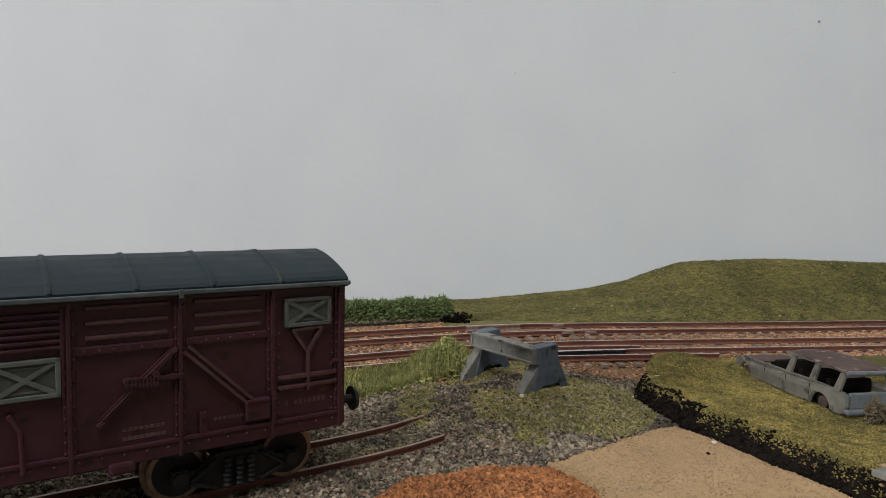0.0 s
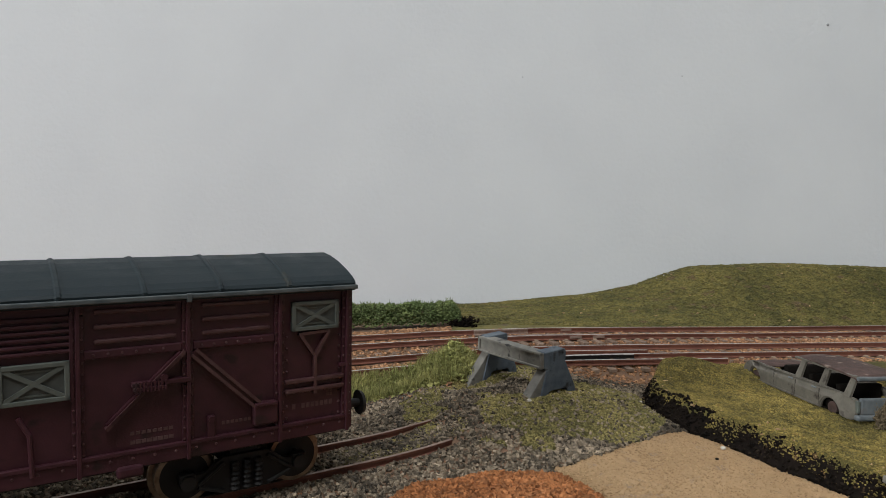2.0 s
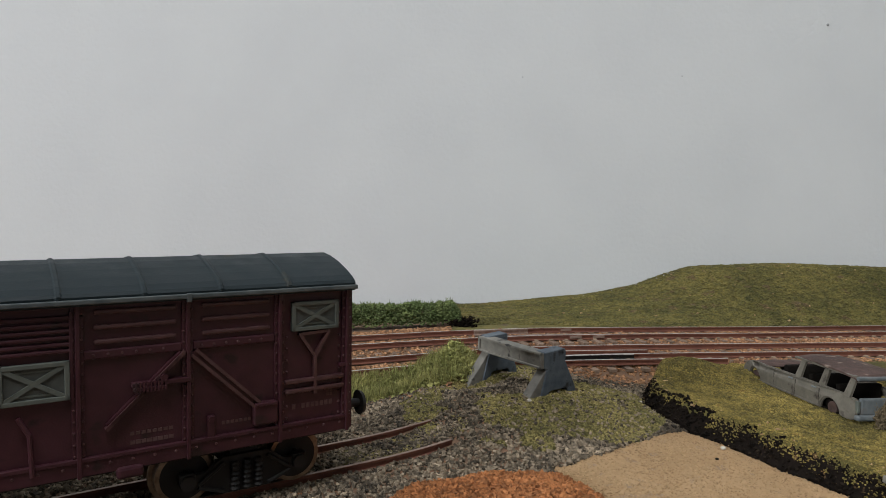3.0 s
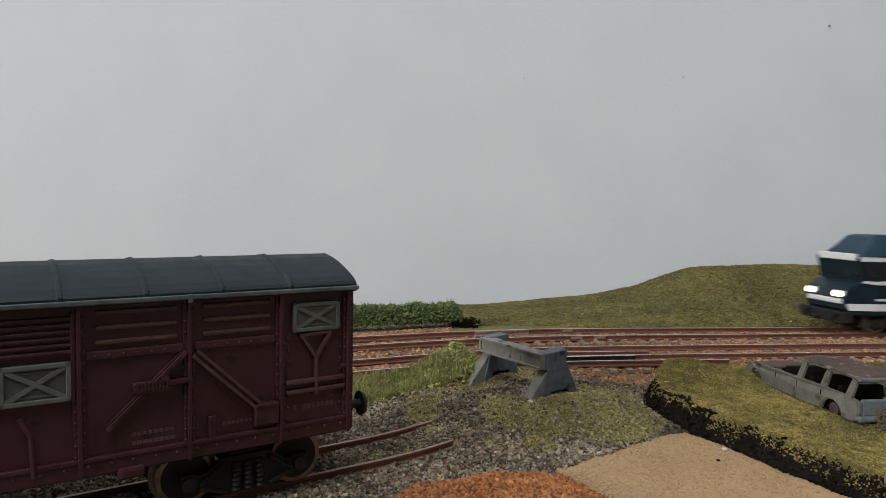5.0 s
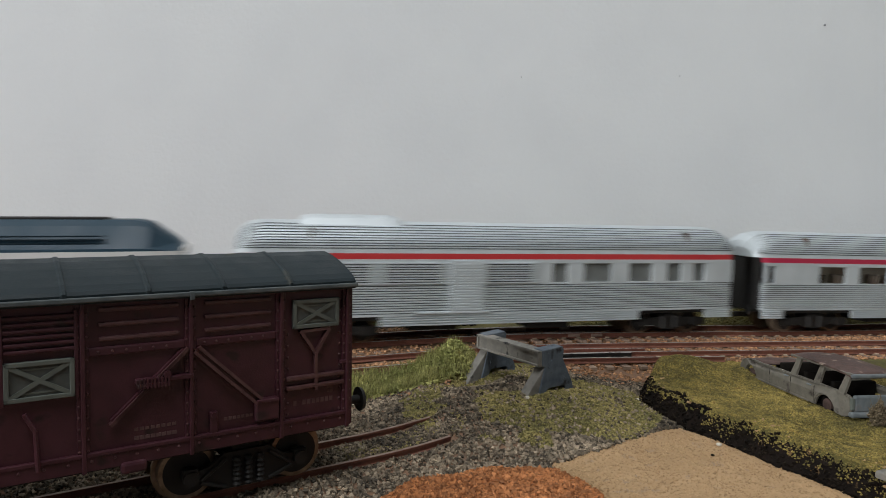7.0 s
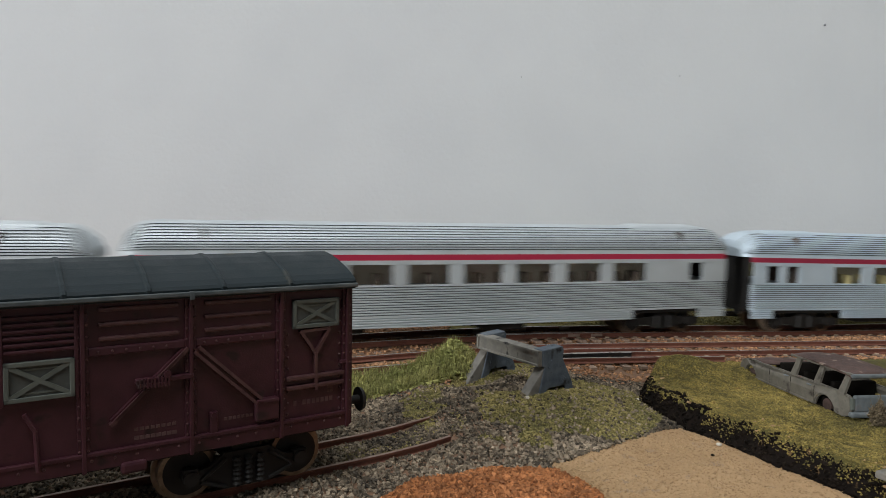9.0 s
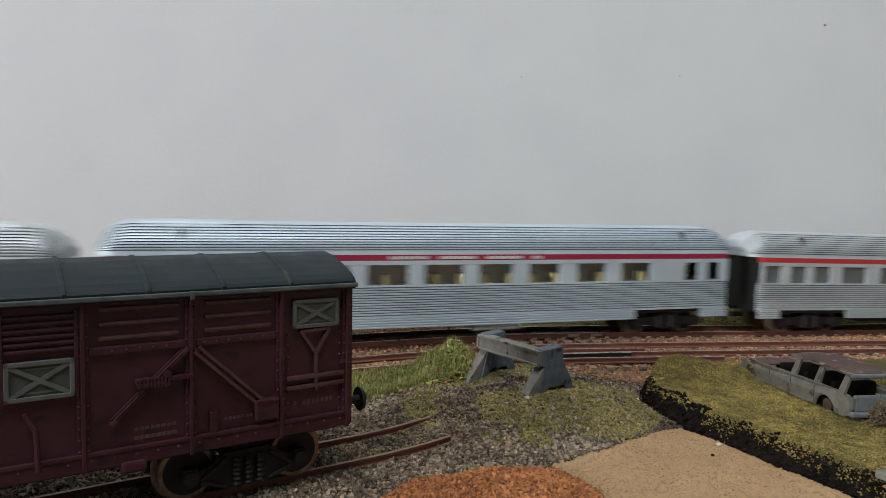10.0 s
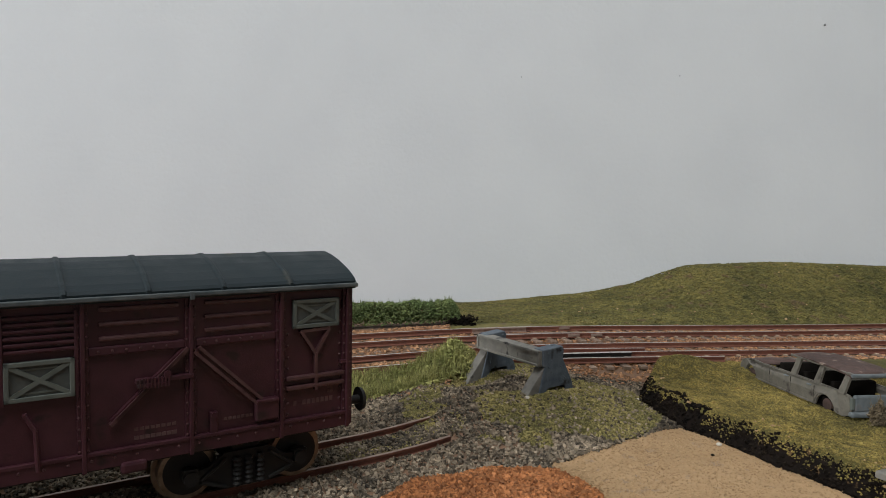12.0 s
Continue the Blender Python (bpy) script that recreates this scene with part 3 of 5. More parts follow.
            rod(bm, (e + s * 0.4, yy, 12.3), (e + s * 2.6, yy, 12.3), 1.5, 14)
            rod(bm, (e + s * 2.4, yy, 12.3), (e + s * 5.0, yy, 12.3), 1.0, 14)
            part("buffer", bm, BLACK, w, "black buffer")
            bm = bmesh.new()
            rod(bm, (e + s * 4.8, yy, 12.3), (e + s * 5.6, yy, 12.3), 2.75, 22, r2=2.5)
            part("buffer_head", bm, BLACK, w)
        bm = bmesh.new()
        rod(bm, (e, 15.5, 10.6), (e + s * 4, 15.5, 9.6), 0.7)
        box(bm, e + min(0, s * 4.5), e + max(0, s * 4.5), 13.8, 17.2, 4.5, 6, 0.3)
        part("coupling", bm, BLACK, w)
    part("underframe", boxed(L + 1, -1, 4, W - 4, 7.0, 9.2, 0.3), BLACK, w)
    for xc in (-21.4, L + 21.4):
        wagon_bogie(w, xc, SIDING_Z)
    return w


# ---------------------------------------------------------------- buffer stop
def build_buffer_stop():
    o = at(31.5, 200.2, 0.2, rz=34)
    b = empty("buffer_stop", "grey painted concrete buffer stop on a mossy ballast heap", "buffer stop", m=o)
    bm = boxed(-1.2, 2.6, 0.4, 31.8, 8.4, 13.3, 0.3)
    for c in ((0.4, 31.8, 12.5, 13.3), (0.4, 31.8, 8.4, 9.1), (0.4, 1.3, 8.4, 13.3), (30.9, 31.8, 8.4, 13.3)):
        box(bm, -1.8, -1.0, c[0], c[1], c[2], c[3], 0.15)
    part("beam", bm, CONCRETE, b, "weathered grey buffer beam with a raised border")
    for y0, y1 in ((0, 4.2), (28.0, 32.2)):
        bm = bmesh.new()
        prism(bm, [(-0.6, 13.5), (7.6, 14.1), (8.2, 13.0), (8.0, 10.0), (12.3, 2.0), (13.6, -6), (9.4, -6), (9.0, 1.0), (8.2, 1.7), (2.2, 1.5), (1.4, 0.8), (0.8, -6), (-3.6, -6), (0.4, 8.2), (-0.6, 8.6)], "y", y0, y1)
        bmesh.ops.bevel(bm, geom=list(bm.edges), offset=0.22, segments=1, affect="EDGES")
        rivets(bm, [(x, y0 + 0.02, z) for x, z in ((1.5, 12.4), (6.6, 12.8), (2, 8), (6.8, 8), (1.5, 4), (8.8, 4), (3, 10))], 0.3)
        # side frame coloured as though shaded; beam and raking foot keep the lit tone
        part("side_frame", bm, [SHADED_CONCRETE, SHADED_CONCRETE], b, "flared side frame with bluish shade in its colour")
        bm = bmesh.new()
        prism(bm, [(0.3, 8.0), (-6.4, -0.2), (-10.6, -6), (-3.8, -6), (1.2, 7.0)], "y", y0 + 0.35, y1 - 0.1)
        bmesh.ops.bevel(bm, geom=list(bm.edges), offset=0.2, segments=1, affect="EDGES")
        part("raking_foot", bm, CONCRETE, b)
    return b


# ---------------------------------------------------------------- wrecked car
def build_car():
    c = empty("wrecked_car", "burnt-out grey estate car with rusty roof, sunk in the mossy bank", "car", m=at(125.5, 188.4, -2.1, 0, 0, 98.1))
    HW = 9.6

    def arch(xc, r, z0):
        return [(xc - r * math.cos(a), z0 + r * 1.0 * math.sin(a)) for a in np.linspace(0, math.pi, 9)]
    low = 0.6
    out = [(0.4, 1.0), (0.2, 3.2), (0.9, 6.6), (6, 7.3), (14, 7.35), (24, 7.2), (34, 7.0), (41, 6.8), (47, 6.8), (52, 6.1), (55.5, 4.7), (56.8, 2.8), (56, low)]
    out += [(51.6, low)] + list(reversed(arch(47.6, 4.0, low)))[1:-1] + [(43.6, low), (13.8, low)] + list(reversed(arch(9.8, 4.0, low)))[1:-1] + [(5.8, low), (3, 0.2)]
    for side, nm in ((1, "body_side"), (-1, "body_side")):
        bm = bmesh.new()
        prism(bm, out, "y", side * (HW - 1.3), side * HW)
        for v in bm.verts:
            x = v.co.x
            v.co.y *= 1 - 0.22 * step(44, 57, x) - 0.10 * step(8, 0, x)
            if abs(v.co.y) > HW * 0.7 and v.co.z > 5:
                v.co.y *= 0.955
        bmesh.ops.bevel(bm, geom=[e for e in bm.edges if e.calc_length() > 1.0], offset=0.35, segments=2, affect="EDGES")
        part(nm, bm, CARGREY, c, "dull grey body side with empty wheel arches")
        for dx in (27.0, 16.0):
            part("door_handle", boxed(dx, dx + 1.9, side * HW * 0.96 - 0.3, side * HW * 0.96 + 0.3, 5.7, 6.1, 0.1), CARTAIL, c)
        bm = bmesh.new()
        for dx in (36.0, 25.2, 14.2):
            box(bm, dx, dx + 0.12, side * HW - 0.12, side * HW + 0.02, 1.0, 6.2)
        part("door_gap", bm, SOOT, c)
        bm = boxed(16, 44, side * HW - 0.25, side * HW + 0.25, 0.7, 1.3, 0.1)
        part("rocker_strip", bm, CARGREY, c)
    part("floor_pan", boxed(2, 55, -HW + 1.4, HW - 1.4, 0.3, 0.9), SOOT, c)
    bm = bmesh.new()
    secs = []
    for x, z, h in ((40, 6.9, 0.90), (47, 6.6, 0.84), (52, 5.8, 0.78), (55.2, 4.4, 0.72), (56.3, 2.8, 0.70)):
        secs.append([(x, y * HW * h, z + 0.35 * math.cos(y * 1.5)) for y in np.linspace(-1, 1, 9)] + [(x, y * HW * h, z - 0.6) for y in np.linspace(1, -1, 9)])
    loft(bm, secs)
    part("bonnet", bm, RUST, c, "rusty bonnet", smooth=True)
    # roof and pillars
    bm = bmesh.new()
    secs = []
    for x, z, h in ((1.9, 11.9, 0.78), (2.7, 12.5, 0.80), (9, 13.1, 0.81), (18, 13.2, 0.80), (25, 13.0, 0.77), (29, 12.5, 0.74)):
        secs.append([(x, y * HW * h, z + 0.7 * (1 - y * y)) for y in np.linspace(-1, 1, 11)] + [(x, y * HW * h, z - 0.5) for y in np.linspace(1, -1, 11)])
    loft(bm, secs)
    part("roof", bm, RUST, c, "flaking rust-brown roof", smooth=False)
    part("roof_edge", boxed(1.4, 3.6, -7.4, 7.4, 11.5, 12.7, 0.4), CARTAIL, c, "pale rear edge of the roof")
    for side in (-1, 1):
        for x0, x1, wd in ((25.2, 24.4, 1.3), (14.4, 13.8, 1.3), (3.9, 3.0, 1.3)):
            bm = bmesh.new()
            ya, yb = side * HW * 0.93, side * HW * 0.76
            loft(bm, [[(x0 - wd, ya, 6.8), (x0 + wd, ya, 6.8), (x0 + wd, ya - side * 0.8, 6.8), (x0 - wd, ya - side * 0.8, 6.8)],
                      [(x1 - wd * 0.7, yb, 12.9), (x1 + wd * 0.7, yb, 12.9), (x1 + wd * 0.7, yb - side * 0.8, 12.9), (x1 - wd * 0.7, yb - side * 0.8, 12.9)]])
            part("pillar", bm, CARGREY, c)
        bm = boxed(2.6, 28.6, side * HW * 0.76 - 0.4, side * HW * 0.76 + 0.4, 12.2, 12.9, 0.2)
        part("roof_rail", bm, CARGREY, c)
        part("tail_lamp", boxed(-0.1, 1.0, side * 7.9 - 0.5, side * 7.9 + 0.5, 2.8, 6.2, 0.2), VENT, c)
    part("tailgate", boxed(0.0, 1.4, -7.3, 7.3, 2.2, 6.9, 0.5), CARTAIL, c, "pale blue-grey dented tailgate")
    part("bumper", boxed(-1.2, 0.8, -8.9, 8.9, 0.8, 2.3, 0.5), CARTAIL, c, "pale blue-grey rear bumper")
    for x0 in (10, 22, 34):
        bm = boxed(x0, x0 + 5, -7, 7, 0.8, 3.8, 0.5)
        box(bm, x0 - 1, x0 + 0.8, -7, 7, 3, 8.6, 0.4)
        part("burnt_seat", bm, SOOT, c)
    for xx in (9.8, 47.6):
        bm = bmesh.new()
        rod(bm, (xx, -8, 1.8), (xx, 8, 1.8), 0.5)
        for s in (-1, 1):
            rod(bm, (xx, s * 7.0, 1.6), (xx, s * 8.4, 1.6), 1.9, 14)
        part("bare_axle", bm, RUST, c, "rusty axle with bare hubs")
    return c


# ---------------------------------------------------------------- the express train
def coach_bogie(parent, xc, wb=12.5, axles=2):
    b = new("bogie")
    b.parent = parent
    b.empty_display_size = 0.01
    tagged(b, "black bogie")
    xs = [xc - wb / 2 + wb * i / (axles - 1) for i in range(axles)]
    for x in xs:
        wheelset(b, x, 0, 5.4, 5.4, 15.6)
    for y in (-12.2, 12.2):
        bm = bmesh.new()
        a, e = xs[0] - 6, xs[-1] + 6
        prism(bm, [(a, 4.2), (xs[0] - 2, 3.0), (xs[0] + 3, 4.4), (xc - 3, 2.2), (xc + 3, 2.2), (xs[-1] - 3, 4.4), (xs[-1] + 2, 3.0), (e, 4.2), (e, 6.8), (xc + 5, 7.4), (xc + 3, 9.0), (xc - 3, 9.0), (xc - 5, 7.4), (a, 6.8)], "y", y - 0.8, y + 0.8)
        for x in xs:
            rod(bm, (x, y - 1.8, 5.4), (x, y + 1.8, 5.4), 1.9, 12)
        for x in (xc - 3, xc + 3):
            rod(bm, (x, y - 1.2, 3), (x, y - 1.2, 8), 1.2, 10)
        part("side_frame", bm, BLACK, b)
    part("bolster", boxed(xc - 3, xc + 3, -11.5, 11.5, 5, 10, 0.4), BLACK, b)
    return b


def coach_section(z_from, z_to):
    """Near half of the coach's cross-section between two heights: (y, z), fluted below the windows and above the band."""
    def base(z):
        if z <= 36.2:
            return 15.6 - 0.5 * max(0, (z - 30) / 6.2) ** 2 - 0.6 * max(0, (11 - z) / 4) ** 2
        return 15.1 * math.sqrt(max(1 - min((z - 36.2) / 10.4, 1.0) ** 2.3, 0.0))
    out = [(base(z_from), z_from, False)]
    z = z_from + 0.3
    while z < z_to - 1.0:
        if 7.0 < z < 22.6 or 35.4 < z < 44.6:
            y = base(z)
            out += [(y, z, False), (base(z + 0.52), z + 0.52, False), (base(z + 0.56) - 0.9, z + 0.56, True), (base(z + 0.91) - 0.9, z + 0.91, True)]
            z += 0.95
        else:
            out.append((base(z), z, False))
            z += 0.8
    out.append((base(z_to), z_to, False))
    return out


def roof_stations(a, b):
    """Stations of the domed roof: place, width, drop."""
    dome = ((-3.0, 0.76, -6.4), (-1.6, 0.87, -3.6), (0.8, 0.95, -1.6), (3.4, 0.985, -0.5), (7.0, 1.0, 0.0))
    return [(a + d, k, z) for d, k, z in dome] + [(b - d, k, z) for d, k, z in reversed(dome)]


def coach_shell(L, z0, z1, x0=0.0, roof=False):
    """Loft of both sides between two heights."""
    half = coach_section(z0, z1)
    ring = [(-y, z) for y, z, g in half] + [(y, z) for y, z, g in reversed(half)]
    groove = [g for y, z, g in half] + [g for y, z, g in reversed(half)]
    bm = bmesh.new()
    secs = []
    for x, k, dz in (roof_stations(x0, L) if roof else ((x0, 0.93, 0), (x0 + 1.6, 0.985, 0), (x0 + 4, 1, 0), (L - 4, 1, 0), (L - 1.6, 0.985, 0), (L, 0.93, 0))):
        secs.append([(x, y * k, z + dz * max(0, (z - 36) / 9)) for y, z in ring])
    loft(bm, secs)
    bm.faces.ensure_lookup_table()
    n = len(ring)
    # faces inside the grooves take the painted shade
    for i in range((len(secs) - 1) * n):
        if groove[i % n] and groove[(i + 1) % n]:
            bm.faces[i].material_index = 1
    return bm


def build_coach(L, windows, label, steel, band, seat, louvres=(), pods=(), doors=(), lettering=None):
    """x from its leading end; windows: (x0, x1, z0, z1) openings, alike on both sides."""
    c = empty("passenger_coach", label, "train coach", "coaches of the express train")
    ZA, ZB, ZC = 22.9, 32.6, 34.9
    b1, b2 = 31.0, L - 31.0
    part("lower_body", coach_shell(L, 11.0, ZA), [steel, GROOVE_SHADE], c, "fluted stainless steel lower side")
    for s in (-1, 1):
        bm = bmesh.new()
        for a, e in ((0.6, b1 - 19), (b1 + 19, b2 - 17), (b2 + 17, L - 0.6)):
            if e - a > 2:
                box(bm, a, e, s * 14.7 - 0.3, s * 14.7 + 0.3, 7.3, 11.2)
                for k in range(4):
                    box(bm, a, e, s * 15.2 - 0.4, s * 15.2 + 0.4, 7.2 + k * 0.95, 7.75 + k * 0.95, 0.1)
        part("skirt", bm, steel, c, "fluted lower skirt between the bogies")
    part("red_band", coach_shell(L, ZB, ZC), band, c, "red band above the windows")
    part("roof", coach_shell(L, ZC, 46.55, roof=True), [steel, GROOVE_SHADE], c, "fluted stainless steel roof")
    part("floor_plate", boxed(2, L - 2, -14.4, 14.4, 9.5, 11.2), BLACK, c)
    xs = sorted(windows)
    for s in (-1, 1):
        edges = [0.7]
        for w in xs:
            edges += [w[0], w[1]]
        edges.append(L - 0.7)
        for a, e in zip(edges[::2], edges[1::2]):
            if e > a + 0.05:
                part("window_pillar", boxed(a, e, s * 15.05 - 0.55, s * 15.05 + 0.55, ZA - 0.2, 31.1), steel, c)
        part("cant_rail", boxed(0.7, L - 0.7, s * 15.05 - 0.6, s * 15.05 + 0.6, 31.1, ZB + 0.1), steel, c)
        for x0, x1, zz0, zz1 in xs:
            if zz0 > ZA + 0.3:
                part("window_apron", boxed(x0, x1, s * 15.0 - 0.5, s * 15.0 + 0.5, ZA - 0.2, zz0), steel, c)
            p = part("window_pane", boxed(x0, x1, s * 14.55 - 0.1, s * 14.55 + 0.1, zz0, zz1), GREYPANE if louvres else PANE, c)
            p.visible_shadow = False
        for x0, x1 in louvres:
            me = mesh_of("louvre", boxed(x0, x1, s * 15.75 - 0.35, s * 15.75 + 0.35, ZA + 0.4, ZA + 0.9), steel)
            for k in range(9):
                part("louvre", me, None, c, m=at(0, 0, k * 0.95))
        for x0, x1 in doors:
            door = part("luggage_door", boxed(x0, x1, s * 15.8 - 0.3, s * 15.8 + 0.3, 12.5, 32.2, 0.15), steel, c)
            me = mesh_of("flute", boxed(x0 + 0.4, x1 - 0.4, s * 16.15 - 0.2, s * 16.15 + 0.2, 13, 13.5), steel)
            for k in range(18):
                part("flute", me, None, door, m=at(0, 0, k * 1.02))
            part("door_rail", boxed(x0 - 14, x1 + 3, s * 15.9 - 0.4, s * 15.9 + 0.4, 11.8, 12.5, 0.1), steel, c)
        if lettering:
            bm = bmesh.new()
            n = 0
            x = lettering[0]
            while x < lettering[1]:
                if n % 9 < 7:
                    box(bm, x, x + 1.7, s * 15.6 - 0.2, s * 15.6 + 0.2, 33.2, 34.3)
                x += 2.2
                n += 1
            part("lettering", bm, WHITE, c, "row of pale letters too small to read")
    # inside
    bm = bmesh.new()
    x = 34.0
    while x < L - 36:
        box(bm, x, x + 2.2, -12.6, -6.2, 11.2, 27.2, 0.4)
        box(bm, x + 2, x + 6.5, -12.6, -6.2, 11.2, 20.0, 0.4)
        x += 10.4
    part("seat_row", bm, seat, c)
    # backing added to block the view through the coach; its tan brightens the windows
    part("corridor_wall", boxed(24.4, L - 24.4, -5.8, -5.2, 11.2, 33), BACKING, c, "tan backing added behind the windows")
    for x in (24.0, L - 24.0):
        part("bulkhead", boxed(x - 0.4, x + 0.4, -14, 14, 11, 44), DARKSEAT, c)
    for x, s in ((0, -1), (L, 1)):
        bm = boxed(min(x, x + s * 1.9), max(x, x + s * 1.9), -5.6, 5.6, 10, 34.5, 0.6)
        part("gangway", bm, BLACK, c, "black rubber gangway bellows")
        bm = boxed(min(x - s * 0.2, x + s * 0.3), max(x - s * 0.2, x + s * 0.3), -13.6, 13.6, 11, 37.5, 0.2)
        part("end_panel", bm, VENTLINE if pods[0][0] == 19 else BLACK, c)
        bm = bmesh.new()
        for y in (-9, 9):
            rod(bm, (x - s * 1, y, 10.5), (x + s * 2.6, y, 10.5), 1.0)
            rod(bm, (x + s * 2.2, y, 10.5), (x + s * 2.7, y, 10.5), 2.3, 16)
        part("buffer", bm, BLACK, c)
        bm = boxed(min(x - s * 3, x + s * 3.2), max(x - s * 3, x + s * 3.2), -1.3, 1.3, 6.0, 8.2, 0.3)
        part("coupler", bm, BLACK, c)
    for x0, x1, h in pods:
        bm = bmesh.new()
        secs = []
        for x, k in ((x0, 0.0), (x0 + 3, 0.8), (x0 + 6, 1.0), (x1 - 6, 1.0), (x1 - 3, 0.8), (x1, 0.0)):
            secs.append([(x, y, 44.3 + (h + 2.2) * k * (1 - (abs(y) / 8.2) ** 4)) for y in np.linspace(-8, 8, 9)] + [(x, y, 42.0) for y in np.linspace(8, -8, 9)])
        loft(bm, secs)
        part("roof_pod", bm, steel, c, "raised air-conditioning pod")
    for xc in (b1, b2):
        coach_bogie(c, xc, 26)
    bm = boxed(b1 + 30, b1 + 52, -12, 12, 4.8, 9.6, 0.5)
    part("battery_box", bm, BLACK, c)
    bm = boxed((b1 + b2) / 2 + 6, (b1 + b2) / 2 + 26, -13, 13, 4.4, 9.6, 0.5)
    part("equipment_box", bm, INOX if seat is SEAT else BLACK, c)
    bm = bmesh.new()
    rod(bm, (b1, 4, 8.0), (b2, 4, 8.0), 1.3)
    part("brake_pipe", bm, BLACK, c)
    return c


def build_locomotive():
    """Six-axle diesel; x from its nose."""
    L = 209.0
    c = empty("diesel_locomotive", "dark blue six-axle diesel locomotive with white bands and lit headlamps", "locomotive")
    # body below the roof line, as a side outline drawn across and narrowed at the noses
    front = [(7.5, 9.5), (4.2, 12.5), (4.0, 17), (5.2, 21.5), (12.5, 26.2), (9.2, 36.4)]
    out = front + [(L - x, z) for x, z in reversed(front)]
    bm = bmesh.new()
    prism(bm, out, "y", -15.3, 15.3)
    bmesh.ops.bisect_plane(bm, geom=bm.verts[:] + bm.edges[:] + bm.faces[:], plane_co=(18, 0, 0), plane_no=(1, 0, 0))
    bmesh.ops.bisect_plane(bm, geom=bm.verts[:] + bm.edges[:] + bm.faces[:], plane_co=(L - 18, 0, 0), plane_no=(1, 0, 0))
    for v in bm.verts:
        e = min(v.co.x, L - v.co.x)
        v.co.y *= 1 - 0.24 * (1 - min(e / 18, 1)) ** 1.6
    bmesh.ops.bevel(bm, geom=list(bm.edges), offset=0.5, segments=2, affect="EDGES")
    part("body", bm, NAVY, c, "navy blue body with broken nose")
    bm = bmesh.new()
    secs = []
    for x, k, top in ((9.0, 0.80, 37.2), (11.5, 0.87, 40.2), (20, 0.99, 46.6), (24, 1, 47.4), (L - 24, 1, 47.4), (L - 20, 0.99, 46.6), (L - 11.5, 0.87, 40.4), (L - 9, 0.80, 37.2)):
        h = top - 36.2
        ring = [(-15.2, 36.2), (-14.9, 36.2 + h * 0.15), (-9.6, 36.2 + h * 0.82), (-7.5, 36.2 + h), (7.5, 36.2 + h), (9.6, 36.2 + h * 0.82), (14.9, 36.2 + h * 0.15), (15.2, 36.2)]
        secs.append([(x, y * k, z) for y, z in ring])
    loft(bm, secs)
    part("roof", bm, ROOFNAVY, c, "dark blue chamfered roof")
    for x0, x1 in ((74, 128), (134, 176)):
        for k in range(4):
            part("roof_grille", boxed(x0, x1, -7.0 + k * 3.6, -5.0 + k * 3.6, 47.3, 48.1, 0.2), BLACK, c)
    bm = bmesh.new()
    for s in (-1, 1):
        for k in range(3):
            box(bm, 74, 176, s * 13.6 - 0.3, s * 13.6 + 0.3, 39.4 + k * 1.2, 39.9 + k * 1.2)
    part("side_grille", bm, NAVY, c)
    for s in (-1, 1):
        y0, y1 = (15.15, 15.6) if s > 0 else (-15.6, -15.15)

        def flat(name, poly, mat, label="", p=0.0):
            bm = bmesh.new()
            prism(bm, poly, "y", y0 - (p if s < 0 else 0), y1 + (p if s > 0 else 0))
            for v in bm.verts:
                e = min(v.co.x, L - v.co.x)
                v.co.y *= 1 - 0.24 * (1 - min(max(e, 0) / 18, 1)) ** 1.6
            return part(name, bm, mat, c, label)
        flat("white_band", [(17.8, 35.0), (L - 17.8, 35.0), (L - 17.8, 37.0), (17.8, 37.0)], WHITE, "white band below the roof")
        flat("white_band", [(9.8, 35.0), (18, 35.0), (18, 37.0), (9.4, 37.0)], WHITE)
        flat("white_band", [(L - 9.8, 35.0), (L - 18, 35.0), (L - 18, 37.0), (L - 9.4, 37.0)], WHITE)
        flat("skirt_band", [(18, 11.6), (L - 18, 11.6), (L - 18, 14.9), (18, 14.9)], WHITE, "white band along the skirt")
        flat("skirt_band", [(6.0, 11.6), (18, 11.6), (18, 14.9), (4.6, 14.9)], WHITE)
        flat("skirt_band", [(L - 6.0, 11.6), (L - 18, 11.6), (L - 18, 14.9), (L - 4.6, 14.9)], WHITE)
        flat("cab_stripe", [(34, 35.2), (39, 35.2), (45, 24.0), (18, 24.0), (18, 25.6), (38.5, 26.6)], WHITE, "white angled cab stripe", 0.04)
        flat("cab_stripe", [(11, 24.9), (18, 24.0), (18, 25.6), (12.4, 25.8)], WHITE, "", 0.04)
        flat("cab_stripe", [(L - 22, 35.2), (L - 26.5, 35.2), (L - 31.5, 23.6), (L - 18, 23.2), (L - 18, 24.6), (L - 26.5, 25.2)], WHITE, "", 0.04)
        flat("thin_stripe", [(18, 16.4), (80, 16.4), (79, 17.4), (18, 17.4)], WHITE, "", 0.03)
        flat("teal_panel", [(81, 15.1), (L - 18, 15.1), (L - 18, 24.0), (75.5, 24.0)], TEAL, "teal blue lower panel")
        flat("teal_panel", [(L - 18, 15.1), (L - 4.4, 15.1), (L - 5.6, 21.8), (L - 9, 23.2), (L - 18, 23.2)], TEAL)
        flat("thin_stripe", [(73, 23.8), (L - 18, 23.8), (L - 18, 24.9), (72, 24.9)], WHITE, "", 0.05)
        flat("thin_stripe", [(71.5, 24.9), (73.7, 24.9), (81, 16.4), (79, 16.4)], WHITE, "", 0.06)
